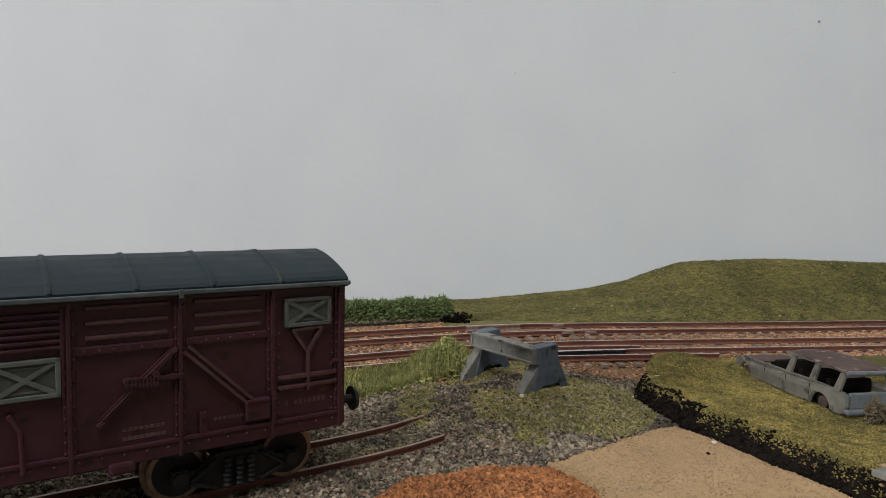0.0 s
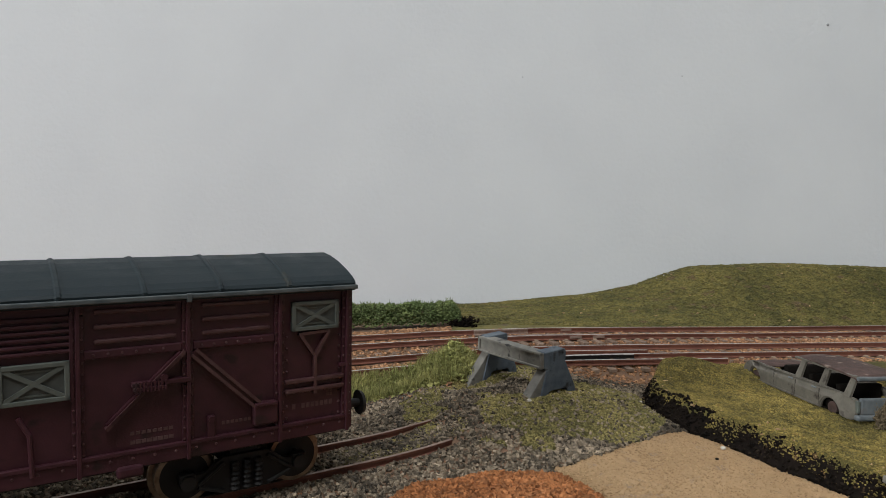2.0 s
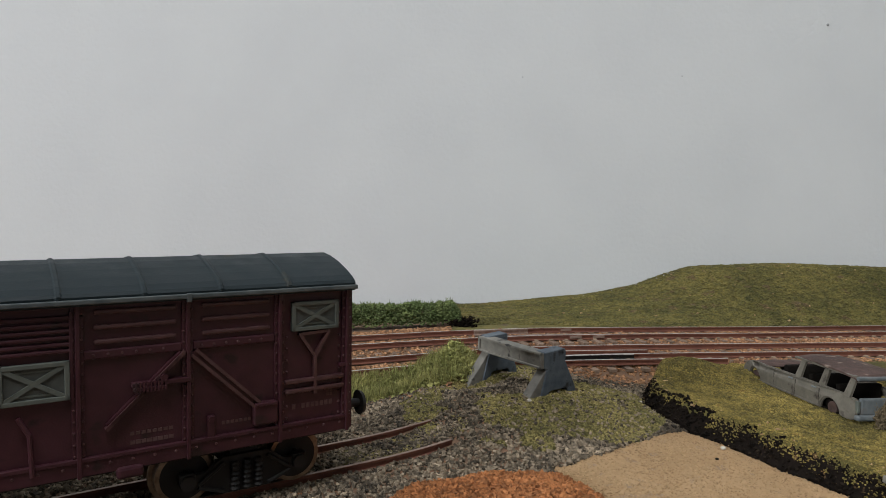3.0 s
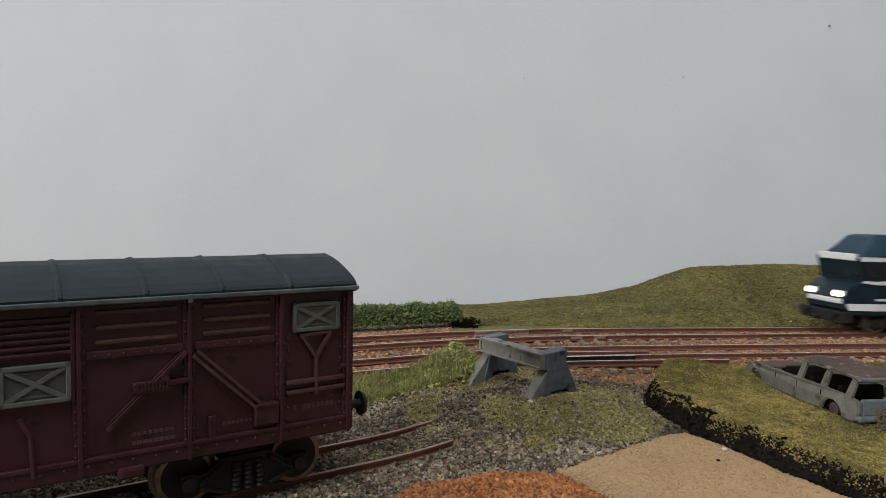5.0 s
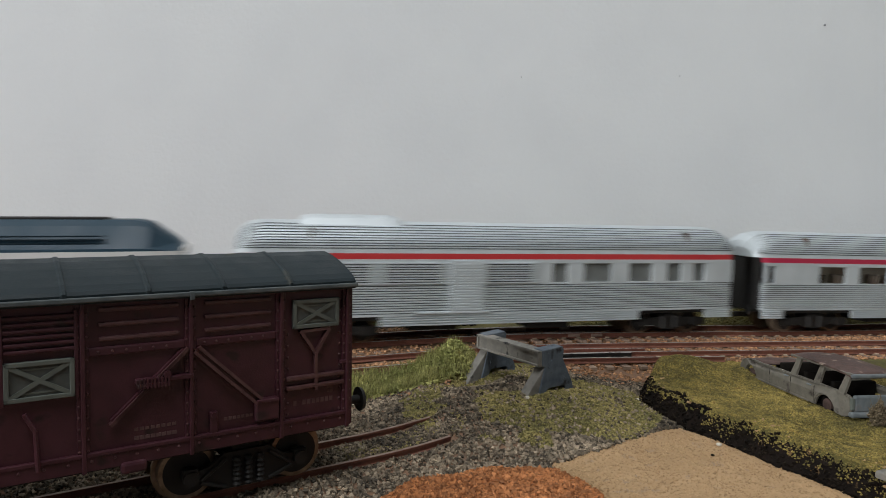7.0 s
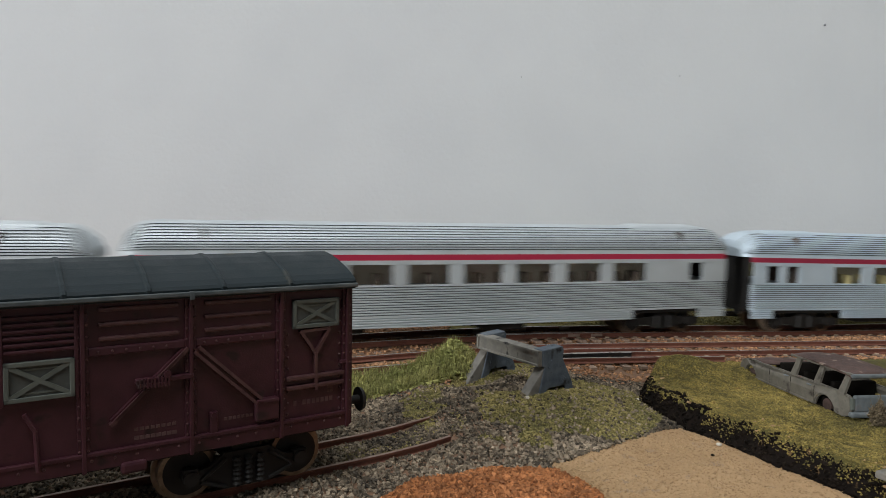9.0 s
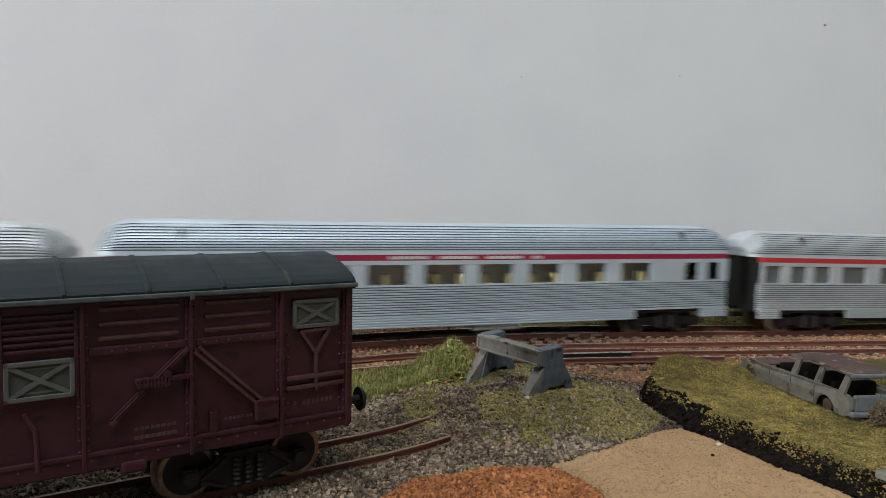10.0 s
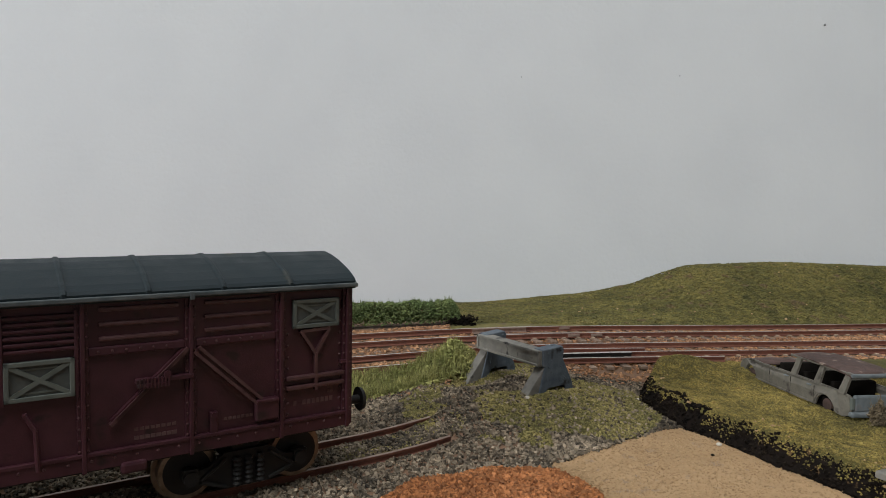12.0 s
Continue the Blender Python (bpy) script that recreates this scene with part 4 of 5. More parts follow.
        flat("cab_window", [(19, 27.4), (32, 27.4), (32.5, 34.6), (19, 34.6)], GLASS, "dark cab side window")
        flat("cab_window", [(13, 27.4), (17.6, 27.4), (17.6, 34.6), (10.8, 34.6)], GLASS)
        flat("cab_window", [(L - 19, 26.8), (L - 23.5, 26.8), (L - 22, 34.6), (L - 19, 34.6)], GLASS)
        flat("cab_window", [(L - 13, 26.8), (L - 18, 26.8), (L - 18, 34.6), (L - 10.8, 34.6)], GLASS)
        for x0 in (84, 162):
            bm = bmesh.new()
            for k in range(5):
                box(bm, x0 + k * 2.1, x0 + 1.5 + k * 2.1, s * 15.7 - 0.15, s * 15.7 + 0.15, 18.2, 19.8)
            part("lettering", bm, VENT, c, "small pale lettering too small to read")
        bm = bmesh.new()
        for x0 in (48, 70.0, L - 34):
            box(bm, x0, x0 + 0.4, s * 15.6 - 0.2, s * 15.6 + 0.2, 11, 34.5)
        part("panel_joint", bm, NAVY, c)
    for e, s in ((0, 1), (L, -1)):
        bm = bmesh.new()
        prism(bm, [(-10.5, 27.2), (10.5, 27.2), (11, 35.2), (-11, 35.2)], "x", -0.3, 0.3)
        g = part("windscreen", bm, GLASS, c, "raked windscreen")
        g.matrix_basis = at(e + s * 10.8, 0, 31.2) @ Matrix.Rotation(s * -0.36, 4, "Y") @ at(0, 0, -31.2)
        bm = bmesh.new()
        box(bm, e + s * 9.4 - 0.8, e + s * 9.4 + 0.8, -11.8, 11.6, 35.0, 38.4, 0.5)
        part("brow", bm, WHITE, c, "white brow above the windscreen")
        part("buffer_beam", boxed(min(e + s * 2.5, e + s * 8), max(e + s * 2.5, e + s * 8), -14, 14, 5.5, 10.8, 0.5), BLACK, c)
        part("nose_band", boxed(min(e + s * 3.4, e + s * 5.4), max(e + s * 3.4, e + s * 5.4), -11.2, 11.4, 14.4, 16.8, 0.5), WHITE, c)
        for y in (-9, 9):
            bm = bmesh.new()
            rod(bm, (e + s * 3, y, 9.3), (e - s * 0.6, y, 9.3), 1.2)
            rod(bm, (e - s * 0.2, y, 9.3), (e - s * 0.9, y, 9.3), 2.5, 18)
            part("buffer", bm, BLACK, c)
            for dy in (-1.7, 1.7):
                bm = bmesh.new()
                rod(bm, (e + s * 6.4, y + dy, 19.2), (e + s * 3.2, y + dy, 19.2), 1.6, 16)
                h = part("lamp_housing", bm, WHITE, c)
                bm = bmesh.new()
                rod(bm, (e + s * 3.3, y + dy, 19.2), (e + s * 2.8, y + dy, 19.2), 1.25, 16)
                part("lamp_lens", bm, HEADLAMP if e == 0 else (TAILLAMP if dy * y > 0 else GLASS), h, "lit headlamp lens" if e == 0 else "red tail lamp lens")
        bm = boxed(min(e + s * 1, e - s * 2.4), max(e + s * 1, e - s * 2.4), -1.3, 1.3, 6, 8, 0.3)
        part("coupler", bm, BLACK, c)
    for xc in (45, L - 45):
        coach_bogie(c, xc, 41, 3)
    part("fuel_tank", boxed(82, L - 82, -13.4, 13.4, 2.6, 10.2, 1.2), BLACK, c, "black fuel tank")
    part("underframe", boxed(12, L - 12, -13.5, 13.5, 8.8, 11.5, 0.3), BLACK, c)
    # stretched lengthwise to fit the camera's view; round pieces keep their shape
    k = 222.5 / L
    for ob in c.children_recursive:
        if ob.type == "MESH":
            xs = [v.co.x for v in ob.data.vertices]
            mid = (min(xs) + max(xs)) / 2
            whole = ob.name.split(".")[0] in ("wheel", "axle", "lamp_housing", "lamp_lens", "buffer", "coupler")
            for v in ob.data.vertices:
                v.co.x += (mid if whole else v.co.x) * (k - 1)
            if ob.name.startswith("windscreen"):
                ob.location.x *= k
    return c


def win(*spans, back=0.0, k=1.0):
    return [(max((a - back) * k, 2.5), (b - back) * k, 23.4, 31.1) for a, b in spans]


LONG = [(3.0, 9.5), (32, 46), (53, 68.5), (74, 89.5), (95, 110.5), (116, 131.5), (137, 152), (158, 173), (178.5, 193.5), (214, 220.5)]
VAN = [(7.5, 15.5), (21, 41), (47, 67), (85, 103), (111.5, 118), (125, 137), (145, 155.5), (162.5, 169.2), (175, 180.5)]
DINER = [(6, 12), (16, 22), (40, 54.5), (61, 76), (82, 97), (103, 118), (124, 137.5), (144, 157), (164.5, 177), (184, 197.5), (213.5, 220.5), (225, 231)]
TAILVAN = [(2.5, 10.5), (15.5, 23.5), (27.5, 36), (42, 55), (62.5, 75.5), (82.5, 89), (98, 114), (134, 154), (159, 178)]
TRAIN = []


def build_train():
    def spans(rows, k=1.0):
        return [tuple(v * k for v in r) for r in rows]
    TRAIN.append((build_locomotive(), 0.0, 222.5))
    L, k = 211.5, 1.081
    TRAIN.append((build_coach(L, win(*VAN, back=-1, k=k), "fluted stainless steel generator coach with red band behind the locomotive", INOX, RED, DARKSEAT,
                              louvres=spans(((17, 71.5), (85, 107)), k), pods=((19, 62, 2.4),), doors=spans(((72, 85),), k)), 231.9, L))
    for s, L in ((461.3, 248.9), (723.3, 246.1)):
        TRAIN.append((build_coach(L, win(*LONG, back=4, k=1.077), "fluted stainless steel passenger coach with crimson band", INOX, CRIMSON, DARKSEAT, pods=((199, 239, 0.8),)), s, L))
    TRAIN.append((build_coach(254.5, win(*DINER, back=-1, k=1.075), "bright stainless steel dining coach with crimson band and cream seats", INOXBLUE, MAROON, SEAT,
                              pods=((8, 44, 0.5),), lettering=(98, 161)), 984.5, 254.5))
    L, k = 211.1, 1.087
    TRAIN.append((build_coach(L, win(*TAILVAN, k=k), "fluted stainless steel generator coach with red band, last in the train", INOX, RED, DARKSEAT,
                              louvres=spans(((95, 117), (132, 182)), k), pods=((151, 192, 2.4),), doors=spans(((118, 131),), k)), 1255.5, L))


def lead(t):
    """Arc length of the locomotive's nose along the main line."""
    u = t - 8.5
    return -706.61 - 266.66 * u - 1.537 * u * u + 0.379 * u ** 3 + 0.0133 * u ** 4


def vehicle_pose(s, ln):
    a, b = on_a(s + ln * 0.16), on_a(s + ln * 0.84)
    d = (b - a).normalized()
    o = a - d * ln * 0.16
    return Matrix.Translation(o * MM) @ Matrix.Rotation(math.atan2(d.y, d.x), 4, "Z") @ Matrix.Rotation(-math.asin(d.z), 4, "Y")


# ---------------------------------------------------------------- scenery
STONE = material("grey_ballast", (0.058, 0.047, 0.033), (0.275, 0.220, 0.155), 0.5, 0.9, 0.3, fine=4, island=0.75)
RUSTSTONE = material("rusty_ballast", (0.26, 0.13, 0.065), (0.45, 0.25, 0.13), 0.5, 0.9, 0.3, fine=4, island=0.45)
ORANGE = material("orange_gravel", (0.22, 0.080, 0.026), (0.40, 0.168, 0.064), 0.5, 0.9, 0.3, fine=4, island=0.4)
SANDGRAIN = material("sand_grain", (0.34, 0.22, 0.115), (0.43, 0.295, 0.16), 0.8, 0.95, 0.2, island=0.22)
MOSS = material("olive_moss", (0.125, 0.112, 0.040), (0.305, 0.252, 0.096), 0.35, 0.95, 0.5, fine=3, island=0.45)
BANKMOSS = material("yellow_moss", (0.095, 0.080, 0.023), (0.285, 0.218, 0.062), 0.3, 0.95, 0.5, fine=3, island=0.45, c3=(0.24, 0.15, 0.045), spot=0.66)
HILLMOSS = material("hill_tuft", (0.065, 0.066, 0.020), (0.185, 0.155, 0.048), 0.22, 0.95, 0.5, fine=3, island=0.35, c3=(0.14, 0.10, 0.05), spot=0.60)
LEAF = material("green_tuft", (0.175, 0.190, 0.055), (0.37, 0.35, 0.13), 0.15, 0.9, 0.3, fine=3, island=0.45)
HEDGE = material("hedge_green", (0.085, 0.125, 0.042), (0.175, 0.215, 0.078), 0.15, 0.9, 0.3, fine=3, island=0.45)
PEATBIT = material("peat_crumb", (0.005, 0.004, 0.003), (0.018, 0.013, 0.009), 0.5, 0.95, 0.4, fine=3, spec=0.08, island=0.5, c3=(0.20, 0.12, 0.06), spot=0.72)
TWIG = material("dry_twig", (0.10, 0.075, 0.045), (0.19, 0.15, 0.09), 0.5, 0.9, 0.3, island=0.4)
PALE = material("pale_stone", (0.45, 0.42, 0.36), (0.62, 0.58, 0.50), 0.5, 0.9, 0.3)
RNG = np.random.default_rng(11)


def ico():
    bm = bmesh.new()
    bmesh.ops.create_icosphere(bm, subdivisions=1, radius=1.0)
    v = np.array([x.co[:] for x in bm.verts])
    f = np.array([[x.index for x in q.verts] for q in bm.faces])
    bm.free()
    return v, f


ICO_V, ICO_F = ico()
OCTA_V = np.array([(1, 0, 0), (-1, 0, 0), (0, 1, 0), (0, -1, 0), (0, 0, 1), (0, 0, -1)], float)
OCTA_F = np.array([(0, 2, 4), (2, 1, 4), (1, 3, 4), (3, 0, 4), (2, 0, 5), (1, 2, 5), (3, 1, 5), (0, 3, 5)])
CUBE_V = np.array([(x, y, z) for x in (-1, 1) for y in (-1, 1) for z in (-1, 1)], float) * 0.8
CUBE_F = np.array([(0, 1, 3, 2), (4, 6, 7, 5), (0, 4, 5, 1), (2, 3, 7, 6), (0, 2, 6, 4), (1, 5, 7, 3)])


def turns(n):
    q = RNG.normal(size=(n, 4))
    q /= np.linalg.norm(q, axis=1)[:, None]
    a, b, c, d = q.T
    return np.stack([np.stack([1 - 2 * (c * c + d * d), 2 * (b * c - a * d), 2 * (b * d + a * c)], 1),
                     np.stack([2 * (b * c + a * d), 1 - 2 * (b * b + d * d), 2 * (c * d - a * b)], 1),
                     np.stack([2 * (b * d - a * c), 2 * (c * d + a * b), 1 - 2 * (b * b + c * c)], 1)], 1)


def crumbs(name, pts, sizes, mat, label, category, rough=0.3, angular=False, flat=0.8, sink=0.2, fine=False):
    """One object of many small lumps, each its own island, resting at pts."""
    pts, sizes = np.asarray(pts, float), np.asarray(sizes, float)
    base, fc = (CUBE_V, CUBE_F) if angular else (OCTA_V, OCTA_F) if fine else (ICO_V, ICO_F)
    n, k = len(pts), len(base)
    v = base[None] * (1 + RNG.normal(0, rough, (n, k, 1)).clip(-0.55, 0.7)) * (1 + RNG.normal(0, 0.2, (n, 1, 3)).clip(-0.4, 0.4))
    v = np.einsum("nij,nkj->nki", turns(n), v)
    v[:, :, 2] *= flat
    v = v * sizes[:, None, None] + pts[:, None, :]
    v[:, :, 2] += (sizes * flat * (1 - sink))[:, None] * 0.5
    faces = (fc[None] + (np.arange(n) * k)[:, None, None]).reshape(-1, fc.shape[1])
    return joined(name, v.reshape(-1, 3), faces.tolist(), mat, label, category)


def scatter(n, x0, x1, y0, y1, keep):
    out = []
    xs, ys = RNG.uniform(x0, x1, n), RNG.uniform(y0, y1, n)
    for x, y in zip(xs, ys):
        z, c = ground(x, y)
        if keep(x, y, z, c):
            out.append((x, y, z))
    return out


def blades(name, roots, length, width, lean, mat, label, category):
    """One object of many thin grass blades or fibres."""
    roots = np.asarray(roots, float)
    n = len(roots)
    a = RNG.uniform(0, 2 * math.pi, n)
    out = np.stack([np.cos(a), np.sin(a), np.zeros(n)], 1)
    ln = length * RNG.uniform(0.5, 1.25, n)[:, None]
    sl = lean * RNG.uniform(0.1, 1.0, n)[:, None]
    up = np.array([0, 0, 1.0])
    mid = roots + (up * 0.6 + out * sl * 0.4) * ln
    tip = roots + (up * (1 - sl * 0.45) + out * sl) * ln
    b = RNG.uniform(0, 2 * math.pi, n)
    w = np.stack([np.cos(b), np.sin(b), np.zeros(n)], 1) * width * RNG.uniform(0.6, 1.3, n)[:, None]
    v = np.stack([roots - w, roots + w, mid + w * 0.7, mid - w * 0.7, tip], 1).reshape(-1, 3)
    f = []
    for i in range(n):
        f += [(5 * i, 5 * i + 1, 5 * i + 2, 5 * i + 3), (5 * i + 3, 5 * i + 2, 5 * i + 4)]
    return joined(name, v, f, mat, label, category)


def near_track(x, y, line, w):
    return abs(y - float(np.interp(x, XS, line))) < w


def on_rails(x, y):
    """Close to a rail of one of the through lines."""
    for line in (YA, YB):
        d = abs(abs(y - float(np.interp(x, XS, line))) - 8.6)
        if d < 1.5:
            return True
    return False


def siding_at(s, off):
    o = 17.0 * max(0.0, (s - 10) / 64) ** 2 + off
    return (SIDING_AT.x + SIDING_DIR.x * s - SIDING_DIR.y * o, SIDING_AT.y + SIDING_DIR.y * s + SIDING_DIR.x * o, SIDING_Z)


def siding_coords(x, y):
    dx, dy = x - SIDING_AT.x, y - SIDING_AT.y
    s = dx * SIDING_DIR.x + dy * SIDING_DIR.y
    return s, -dx * SIDING_DIR.y + dy * SIDING_DIR.x - 17.0 * max(0.0, (s - 10) / 64) ** 2


DULLTOP = material("dull_rail_head", (0.20, 0.12, 0.09), (0.36, 0.27, 0.22), 0.4, 0.45, 0.1, metal=0.4)


def build_siding():
    t = empty("siding_track", "rusty siding track running out into the ballast heap", "railway track")
    for off, end in ((-7.6, 34), (7.6, 41)):
        part("rail", rail_mesh([siding_at(s, off) for s in np.arange(-190, end + 0.1, 4)]), [RAIL, DULLTOP], t, "rusty rail with a worn head")
    me = mesh_of("sleeper", boxed(-1.35, 1.35, -13.5, 13.5, -1.0, 0.3, 0.15), SLEEPER)
    for k in range(26):
        s = -160 + k * 7.4
        a, b = siding_at(s, 0), siding_at(s + 1, 0)
        part("sleeper", me, None, t, m=at(a[0], a[1], SIDING_Z - 2.2, rz=math.degrees(math.atan2(b[1] - a[1], b[0] - a[0]))))


def build_turnout():
    t = empty("turnout", "weathered turnout rails with blackened blades beside the second track", "railway track")
    r1 = [(x, 247.6 + (x - 46) * 0.185 - 0.0006 * (x - 46) ** 2, zb(x)) for x in range(8, 112, 6)]
    part("branch_rail", rail_mesh(r1), [RAIL, RAILTOP], t)
    r2 = [(x - 3, y + 15.6, z - 0.02) for x, y, z in r1 if 20 < x < 92]
    part("branch_rail", rail_mesh(r2), [RAIL, RAILTOP], t)
    blade = [(x, float(np.interp(x, XS, YB)) - 9.6, zb(x) + 0.02) for x in range(40, 80, 5)]
    part("switch_blade", rail_mesh(blade), [BLACK, RAILTOP], t, "blackened switch blade")
    ch = [(x, float(np.interp(x, XS, YA)) - 6.6, za(x) + 0.02) for x in range(24, 62, 6)]
    part("check_rail", rail_mesh(ch), [DULLTOP, DULLTOP], t, "worn check rail")
    ch = [(x, float(np.interp(x, XS, YA)) + 6.8, za(x) + 0.02) for x in range(14, 44, 6)]
    part("check_rail", rail_mesh(ch), [DULLTOP, DULLTOP], t)
    for x, off in ((55.5, -8.25), (58, 8.25), (66, -8.25)):
        y, s = float(np.interp(x, XS, YA)), 0.22
        part("rail_joiner", boxed(-2.6, 2.6, -0.85, 0.85, -1.5, -0.35, 0.15), DULLTOP, t, "pale metal rail joiner", at(x - s * off, y + off, za(x), rz=12.4))
    me = mesh_of("timber", boxed(-1.35, 1.35, -4, 10, -1.2, 0.1, 0.15), SLEEPER)
    for k in range(14):
        x = 30 + k * 6.6
        part("timber", me, None, t, m=at(x, 247 + (x - 46) * 0.18, zb(x) - 2.75, rz=8))


def build_fastenings(track, line, zf):
    """Rail chairs: pale tan, varying at random, only where x is 34 to 245."""
    bm = boxed(-0.8, 0.8, -0.7, 0.7, 0, 0.5, 0.2)
    me = mesh_of("rail_chair", bm, CHAIR)
    x = -120.0
    while x < 330:
        y = float(np.interp(x, XS, line))
        s = float(np.interp(x + 1, XS, line)) - y
        if 34 < x < 245:
            for off in (-9.6, 9.6):
                nrm = math.hypot(1, s)
                part("rail_chair", me, None, track, m=at(x - s / nrm * off, y + off / nrm, zf(x) - 2.1, rz=math.degrees(math.atan(s))))
        x += 6.9 / math.hypot(1, s)


CHAIR = material("rail_chair", (0.22, 0.15, 0.10), (0.42, 0.33, 0.24), 0.5, 0.85, 0.2, rnd=0.3)


def build_scenery():
    def clear_siding(x, y):
        s, o = siding_coords(x, y)
        return s > 37 or min(abs(o - 7.6), abs(o + 7.6)) > 1.3

    # grey ballast on the heap and round the siding
    pts = scatter(70000, -110, 78, 95, 240, lambda x, y, z, c: c in ("soil", "heap") and not orange(x, y) and not sandy(x, y) and clear_siding(x, y)
                  and y < float(np.interp(x, XS, YB)) - 13 and (c == "soil" or RNG.random() < 0.14) and bank_side(x, y) < 0)
    crumbs("ballast", pts, RNG.uniform(0.2, 0.48, len(pts)), STONE, "loose grey and tan ballast stones on the heap", "gravel", 0.26, True, flat=1.0, sink=0.0)
    pts = scatter(1500, 26, 62, 158, 186, lambda x, y, z, c: not mossy(x, y) and not sandy(x, y))
    crumbs("ballast_pale", pts, RNG.uniform(0.35, 0.65, len(pts)), STONE, "larger grey stones at the foot of the heap", "gravel", 0.22, True)
    # rusty ballast between the rails
    pts = scatter(19000, -75, 120, 205, 345, lambda x, y, z, c: c == "soil" and not on_rails(x, y) and -36 < y - float(np.interp(x, XS, YB)) < 66)
    crumbs("track_ballast", pts, RNG.uniform(0.28, 0.6, len(pts)), RUSTSTONE, "fine rust-brown ballast between the rails", "gravel", 0.22, True)
    pts = scatter(9000, 120, 250, 250, 345, lambda x, y, z, c: c == "soil" and not on_rails(x, y) and -28 < y - float(np.interp(x, XS, YB)) < 60)
    crumbs("track_ballast_far", pts, RNG.uniform(0.3, 0.6, len(pts)), RUSTSTONE, "fine rust-brown ballast between the rails", "gravel", 0.22, True)
    # orange gravel patch
    pts = scatter(30000, -40, 45, 112, 158, lambda x, y, z, c: orange(x, y))
    pts = [(x, y, z + 0.3) for x, y, z in pts]
    crumbs("orange_gravel", pts, RNG.uniform(0.26, 0.55, len(pts)), ORANGE, "patch of coarse orange gravel beside the sand", "gravel", 0.28, True, flat=1.0)
    # grains on the sand road
    pts = scatter(16000, 22, 100, 130, 200, lambda x, y, z, c: c == "sand")
    crumbs("sand_grains", pts, RNG.uniform(0.09, 0.2, len(pts)), SANDGRAIN, "loose sand grains on the road", "sand", 0.2, True)
    # moss on the heap
    pts = scatter(80000, -45, 80, 150, 240, lambda x, y, z, c: (c == "heap" or (c == "soil" and abs(siding_coords(x, y)[1]) < 5 and 4 < siding_coords(x, y)[0] < 45
                  and nz(x, y, 0.1, 4) > -0.05)) and bank_side(x, y) < 1)
    crumbs("heap_moss", pts, RNG.uniform(0.2, 0.42, len(pts)), MOSS, "olive green moss on the ballast heap", "moss", 0.3, fine=True)
    # the bank: moss cushions above a crumbling black edge
    pts = scatter(130000, 58, 165, 128, 264, lambda x, y, z, c: c in ("moss", "peat") and bank_side(x, y) > -0.3 + 1.6 * nz(x, y, 0.12, 6) + 1.0 * nz(x, y, 0.4, 3) + 0.5 * RNG.random() + (3.4 if 190 < y < 214 else 0) * max(0, nz(x, y, 0.2, 8) + 0.45))
    crumbs("bank_moss", pts, RNG.uniform(0.15, 0.36, len(pts)), BANKMOSS, "thick yellow-green moss on the bank", "moss", 0.3, fine=True)
    pts = scatter(26000, 56, 130, 110, 236, lambda x, y, z, c: y < 229 and -1.8 < bank_side(x, y) < (3.4 if 190 < y < 214 else 0.2) + 4 * max(0, nz(x, y, 0.15, 12)))
    crumbs("peat_crumbs", pts, RNG.uniform(0.22, 0.6, len(pts)), PEATBIT, "crumbling black peat along the bank's edge", "soil", 0.4)
    pts = scatter(260, 66, 120, 140, 225, lambda x, y, z, c: 0 < bank_side(x, y) < 7)
    crumbs("bank_debris", pts, RNG.uniform(0.2, 0.5, len(pts)), SANDGRAIN, "pale grit caught in the bank's edge", "grit", 0.3, True)
    # the hill
    pts = scatter(60000, 2, 300, 325, 434, lambda x, y, z, c: c == "hill" or (x < 14 and y > 330))
    crumbs("hill_turf", pts, RNG.uniform(0.4, 0.9, len(pts)), HILLMOSS, "dry olive turf on the hill", "grass", 0.3, flat=0.55, fine=True)
    pts = scatter(34, 60, 290, 335, 425, lambda x, y, z, c: c == "hill")
    crumbs("hill_stones", [(x, y, z + 0.6) for x, y, z in pts], RNG.uniform(0.35, 0.65, len(pts)), SANDGRAIN, "small pale stones on the hill", "stone", 0.25, True)

    # tall green grass between the siding and the second track
    def verge(x, y):
        yb = float(np.interp(x, XS, YB))
        return -33 + 0.07 * (x + 30) < y - yb < -13.5 and x < 13 and not (x < -34)
    pts = scatter(9000, -70, 14, 175, 250, lambda x, y, z, c: verge(x, y))
    lift = [(x, y, z + RNG.uniform(0, 1) * (0.6 + 2.5 * math.exp(-((x - 4) / 12) ** 2 - ((y - 229) / 9) ** 2))) for x, y, z in pts]
    crumbs("grass_verge", lift, RNG.uniform(0.35, 0.8, len(pts)), LEAF, "bright green grass clumps beside the siding", "grass", 0.4)
    pts = [lift[i] for i in RNG.integers(0, len(lift), 8500)]
    blades("verge_blades", pts, 3.7, 0.10, 0.7, LEAF, "fine green grass blades beside the siding", "grass")
    # a bushy tuft against the buffer stop
    pts = []
    for _ in range(2400):
        a, r, h = RNG.uniform(0, 6.283), RNG.uniform(0, 1) ** 0.6, RNG.uniform(0, 1)
        x, y = 5.5 + math.cos(a) * r * 8.5, 230 + math.sin(a) * r * 6
        top = 7.5 * (1 - r ** 2) * (0.75 + 0.25 * nz(x, y, 0.4, 3))
        pts.append((x, y, ground(x, y)[0] + top * h))
    crumbs("grass_tuft", pts, RNG.uniform(0.35, 0.75, len(pts)), LEAF, "bushy yellow-green tuft beside the buffer stop", "bush", 0.4)
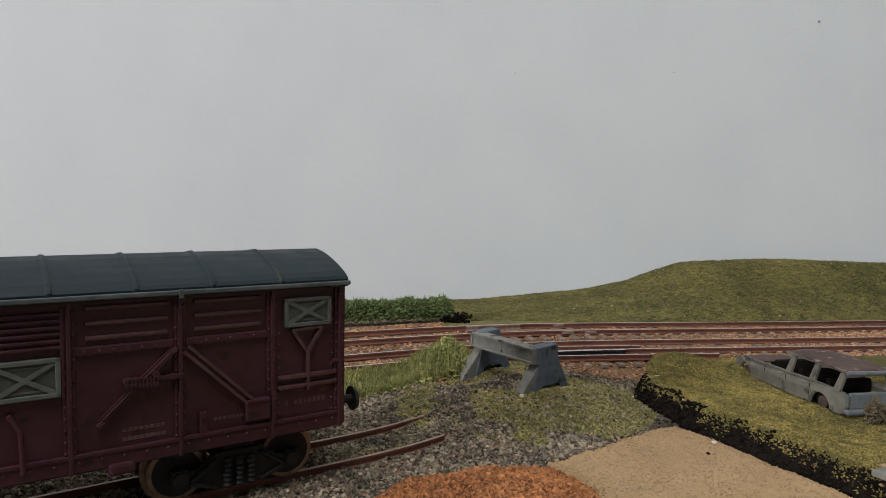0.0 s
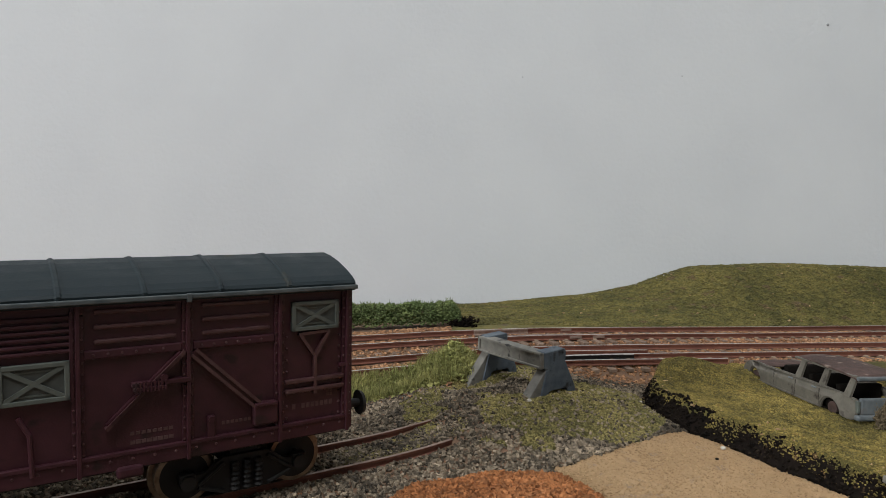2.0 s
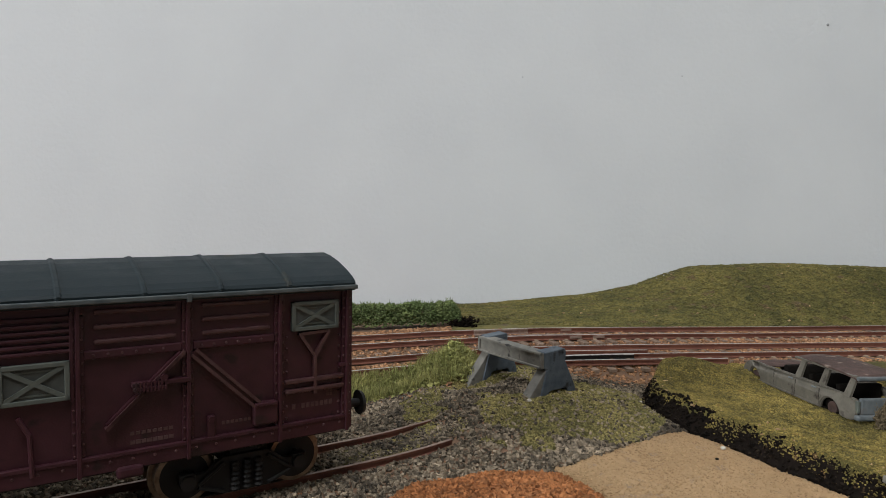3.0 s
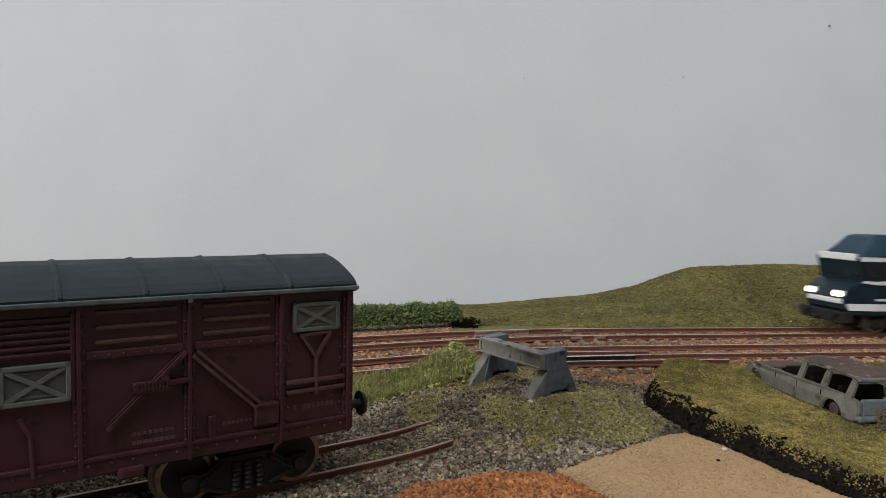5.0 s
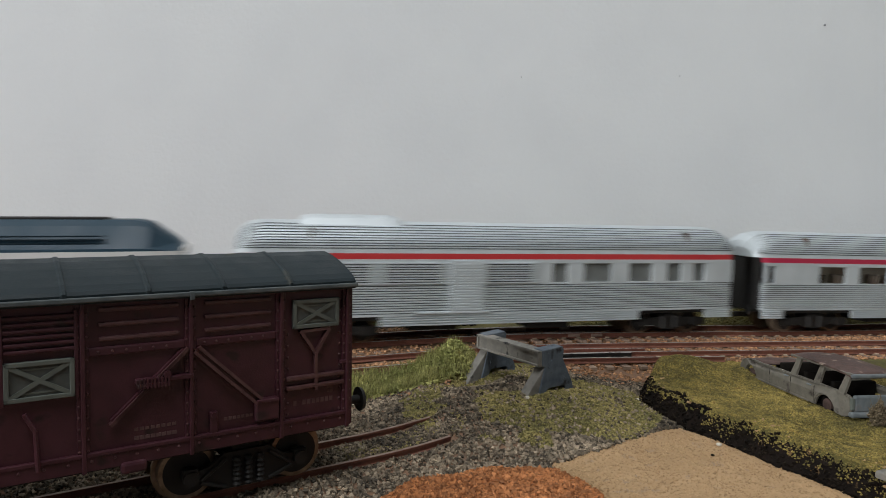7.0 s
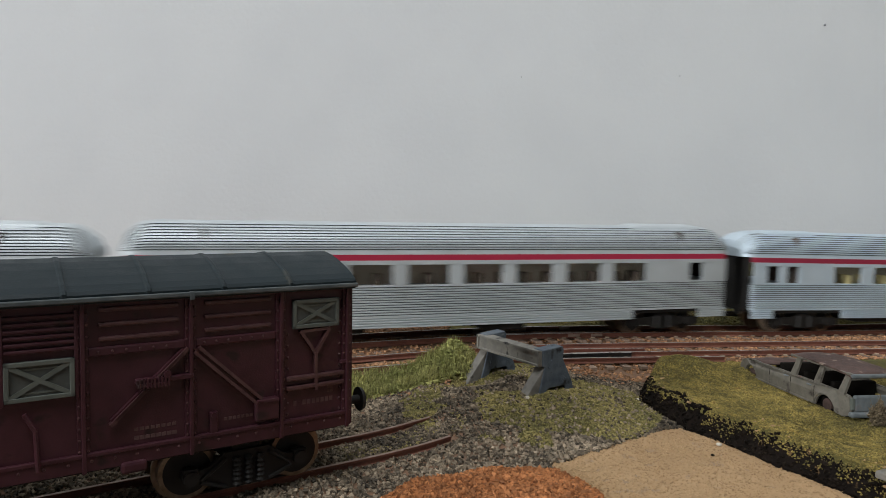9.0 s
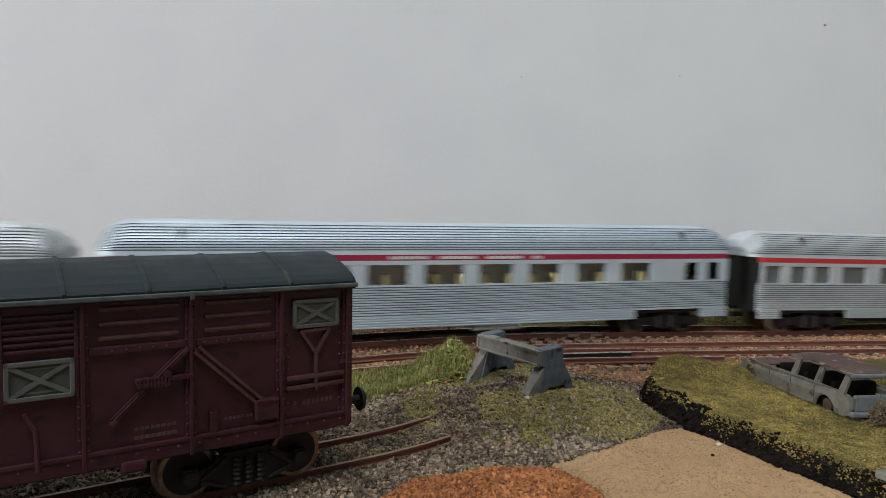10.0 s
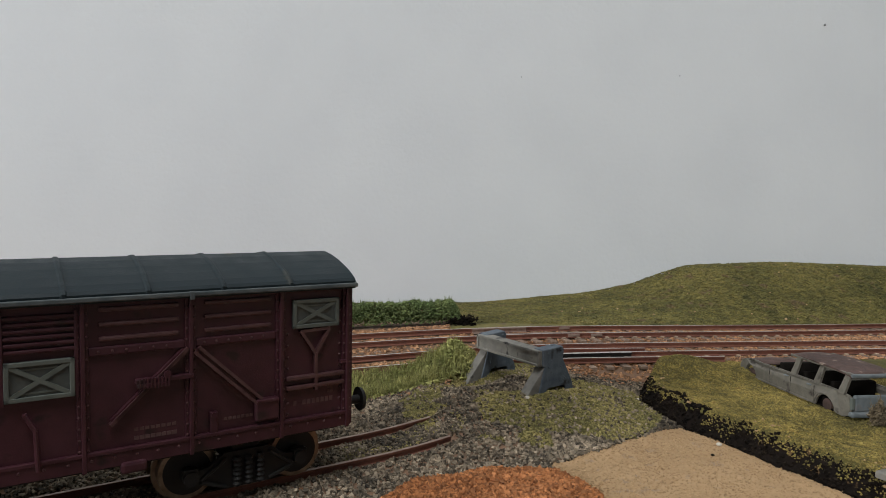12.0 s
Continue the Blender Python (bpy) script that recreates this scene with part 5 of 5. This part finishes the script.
    blades("tuft_blades", [pts[i] for i in range(1500)], 2.8, 0.11, 0.6, LEAF, "fine blades on the bushy tuft", "grass")
    # the hedge behind the main line
    pts = []
    for _ in range(16000):
        x = RNG.uniform(-110, 9)
        h = RNG.uniform(0, 1) ** 0.8
        hh = (9.6 + 1.3 * nz(x, 0, 0.12, 2) + 0.8 * nz(x, 0, 0.4, 5)) * min(1.0, (10.5 - x) / 7 + 0.25)
        yc = float(np.interp(x, XS, YA)) + 43
        y = yc + RNG.uniform(-7.5, 7.5) * math.sqrt(max(1 - (h * 0.95) ** 2, 0.05))
        pts.append((x, y, 1.0 + hh * h))
    crumbs("hedge", pts, RNG.uniform(0.3, 0.7, len(pts)), HEDGE, "low dense green hedge behind the main line", "hedge", 0.35, fine=True)
    up = [p for p in pts if p[2] > 6][:3000]
    blades("hedge_blades", up, 2.4, 0.12, 0.8, HEDGE, "fine leaf fibres on top of the hedge", "hedge")
    pts = [(10 + RNG.normal(0, 3.2), 322 - RNG.uniform(-6, 8), RNG.uniform(-0.5, 3.0)) for _ in range(420)]
    crumbs("dark_earth", pts, RNG.uniform(0.35, 0.8, len(pts)), PEATBIT, "dark earth at the end of the hedge", "soil", 0.4)
    # dry bush behind the car
    pts = []
    for _ in range(420):
        a, r, h = RNG.uniform(0, 6.283), RNG.uniform(0, 1), RNG.uniform(0, 1)
        pts.append((121.5 + math.cos(a) * r * 3, 181.5 + math.sin(a) * r * 2, -1.5 + h * 7 * (1 - 0.5 * r)))
    crumbs("dry_bush", pts, RNG.uniform(0.2, 0.5, len(pts)), TWIG, "dry brown bush by the car's tail", "bush", 0.4)
    blades("dry_twigs", [p for p in pts[:260]], 3.0, 0.09, 0.9, TWIG, "thin dry twigs by the car's tail", "bush")
    # pebbles and splinters
    for x, y, r, mat, lab in ((-31.5, 160.2, 1.1, PALE, "pale pebble between the siding's rails"), (75.5, 176.5, 0.75, PALE, "small pale pebble on the sand"),
                              (70.6, 168.5, 0.5, PEATBIT, "small dark pebble on the sand"), (26, 196, 0.8, PALE, "pale pebble on the heap"),
                              (64.5, 215.5, 0.8, PALE, "pale pebble under the bank")):
        z = ground(x, y)[0]
        bm = bmesh.new()
        bmesh.ops.create_icosphere(bm, subdivisions=2, radius=r)
        for v in bm.verts:
            v.co *= 1 + 0.35 * noise.noise(v.co * 1.3 + Vector((x, y, 0)))
            v.co.z *= 0.7
        bmesh.ops.translate(bm, vec=(x, y, z + r * 0.4), verts=bm.verts)
        thing("pebble", bm, mat, lab, "pebble")
    bm = boxed(-8, 8, -7, 7, -1.0, 0.6, 0.3)
    thing("concrete_slab", bm, CONCRETE, "grey concrete slab at the bank's edge", "slab").matrix_basis = at(106.5, 141.5, -0.9, 2, 4, 30)


build_room()
build_ground()
TRACK_A = build_track("main_track", YA, za, "rusty model railway track with brown sleepers, main line")
TRACK_B = build_track("second_track", YB, zb, "rusty model railway track with brown sleepers beside the main line")
build_fastenings(TRACK_A, YA, za)
build_fastenings(TRACK_B, YB, zb)
build_siding()
build_turnout()
build_goods_wagon()
build_buffer_stop()
build_car()
build_train()
build_scenery()


def motions():
    for ob, off, ln in TRAIN:
        ob.scale.z = 1.015
        walk(ob, [(k * 0.25, vehicle_pose(lead(k * 0.25) + off, ln)) for k in range(49)])


motions()
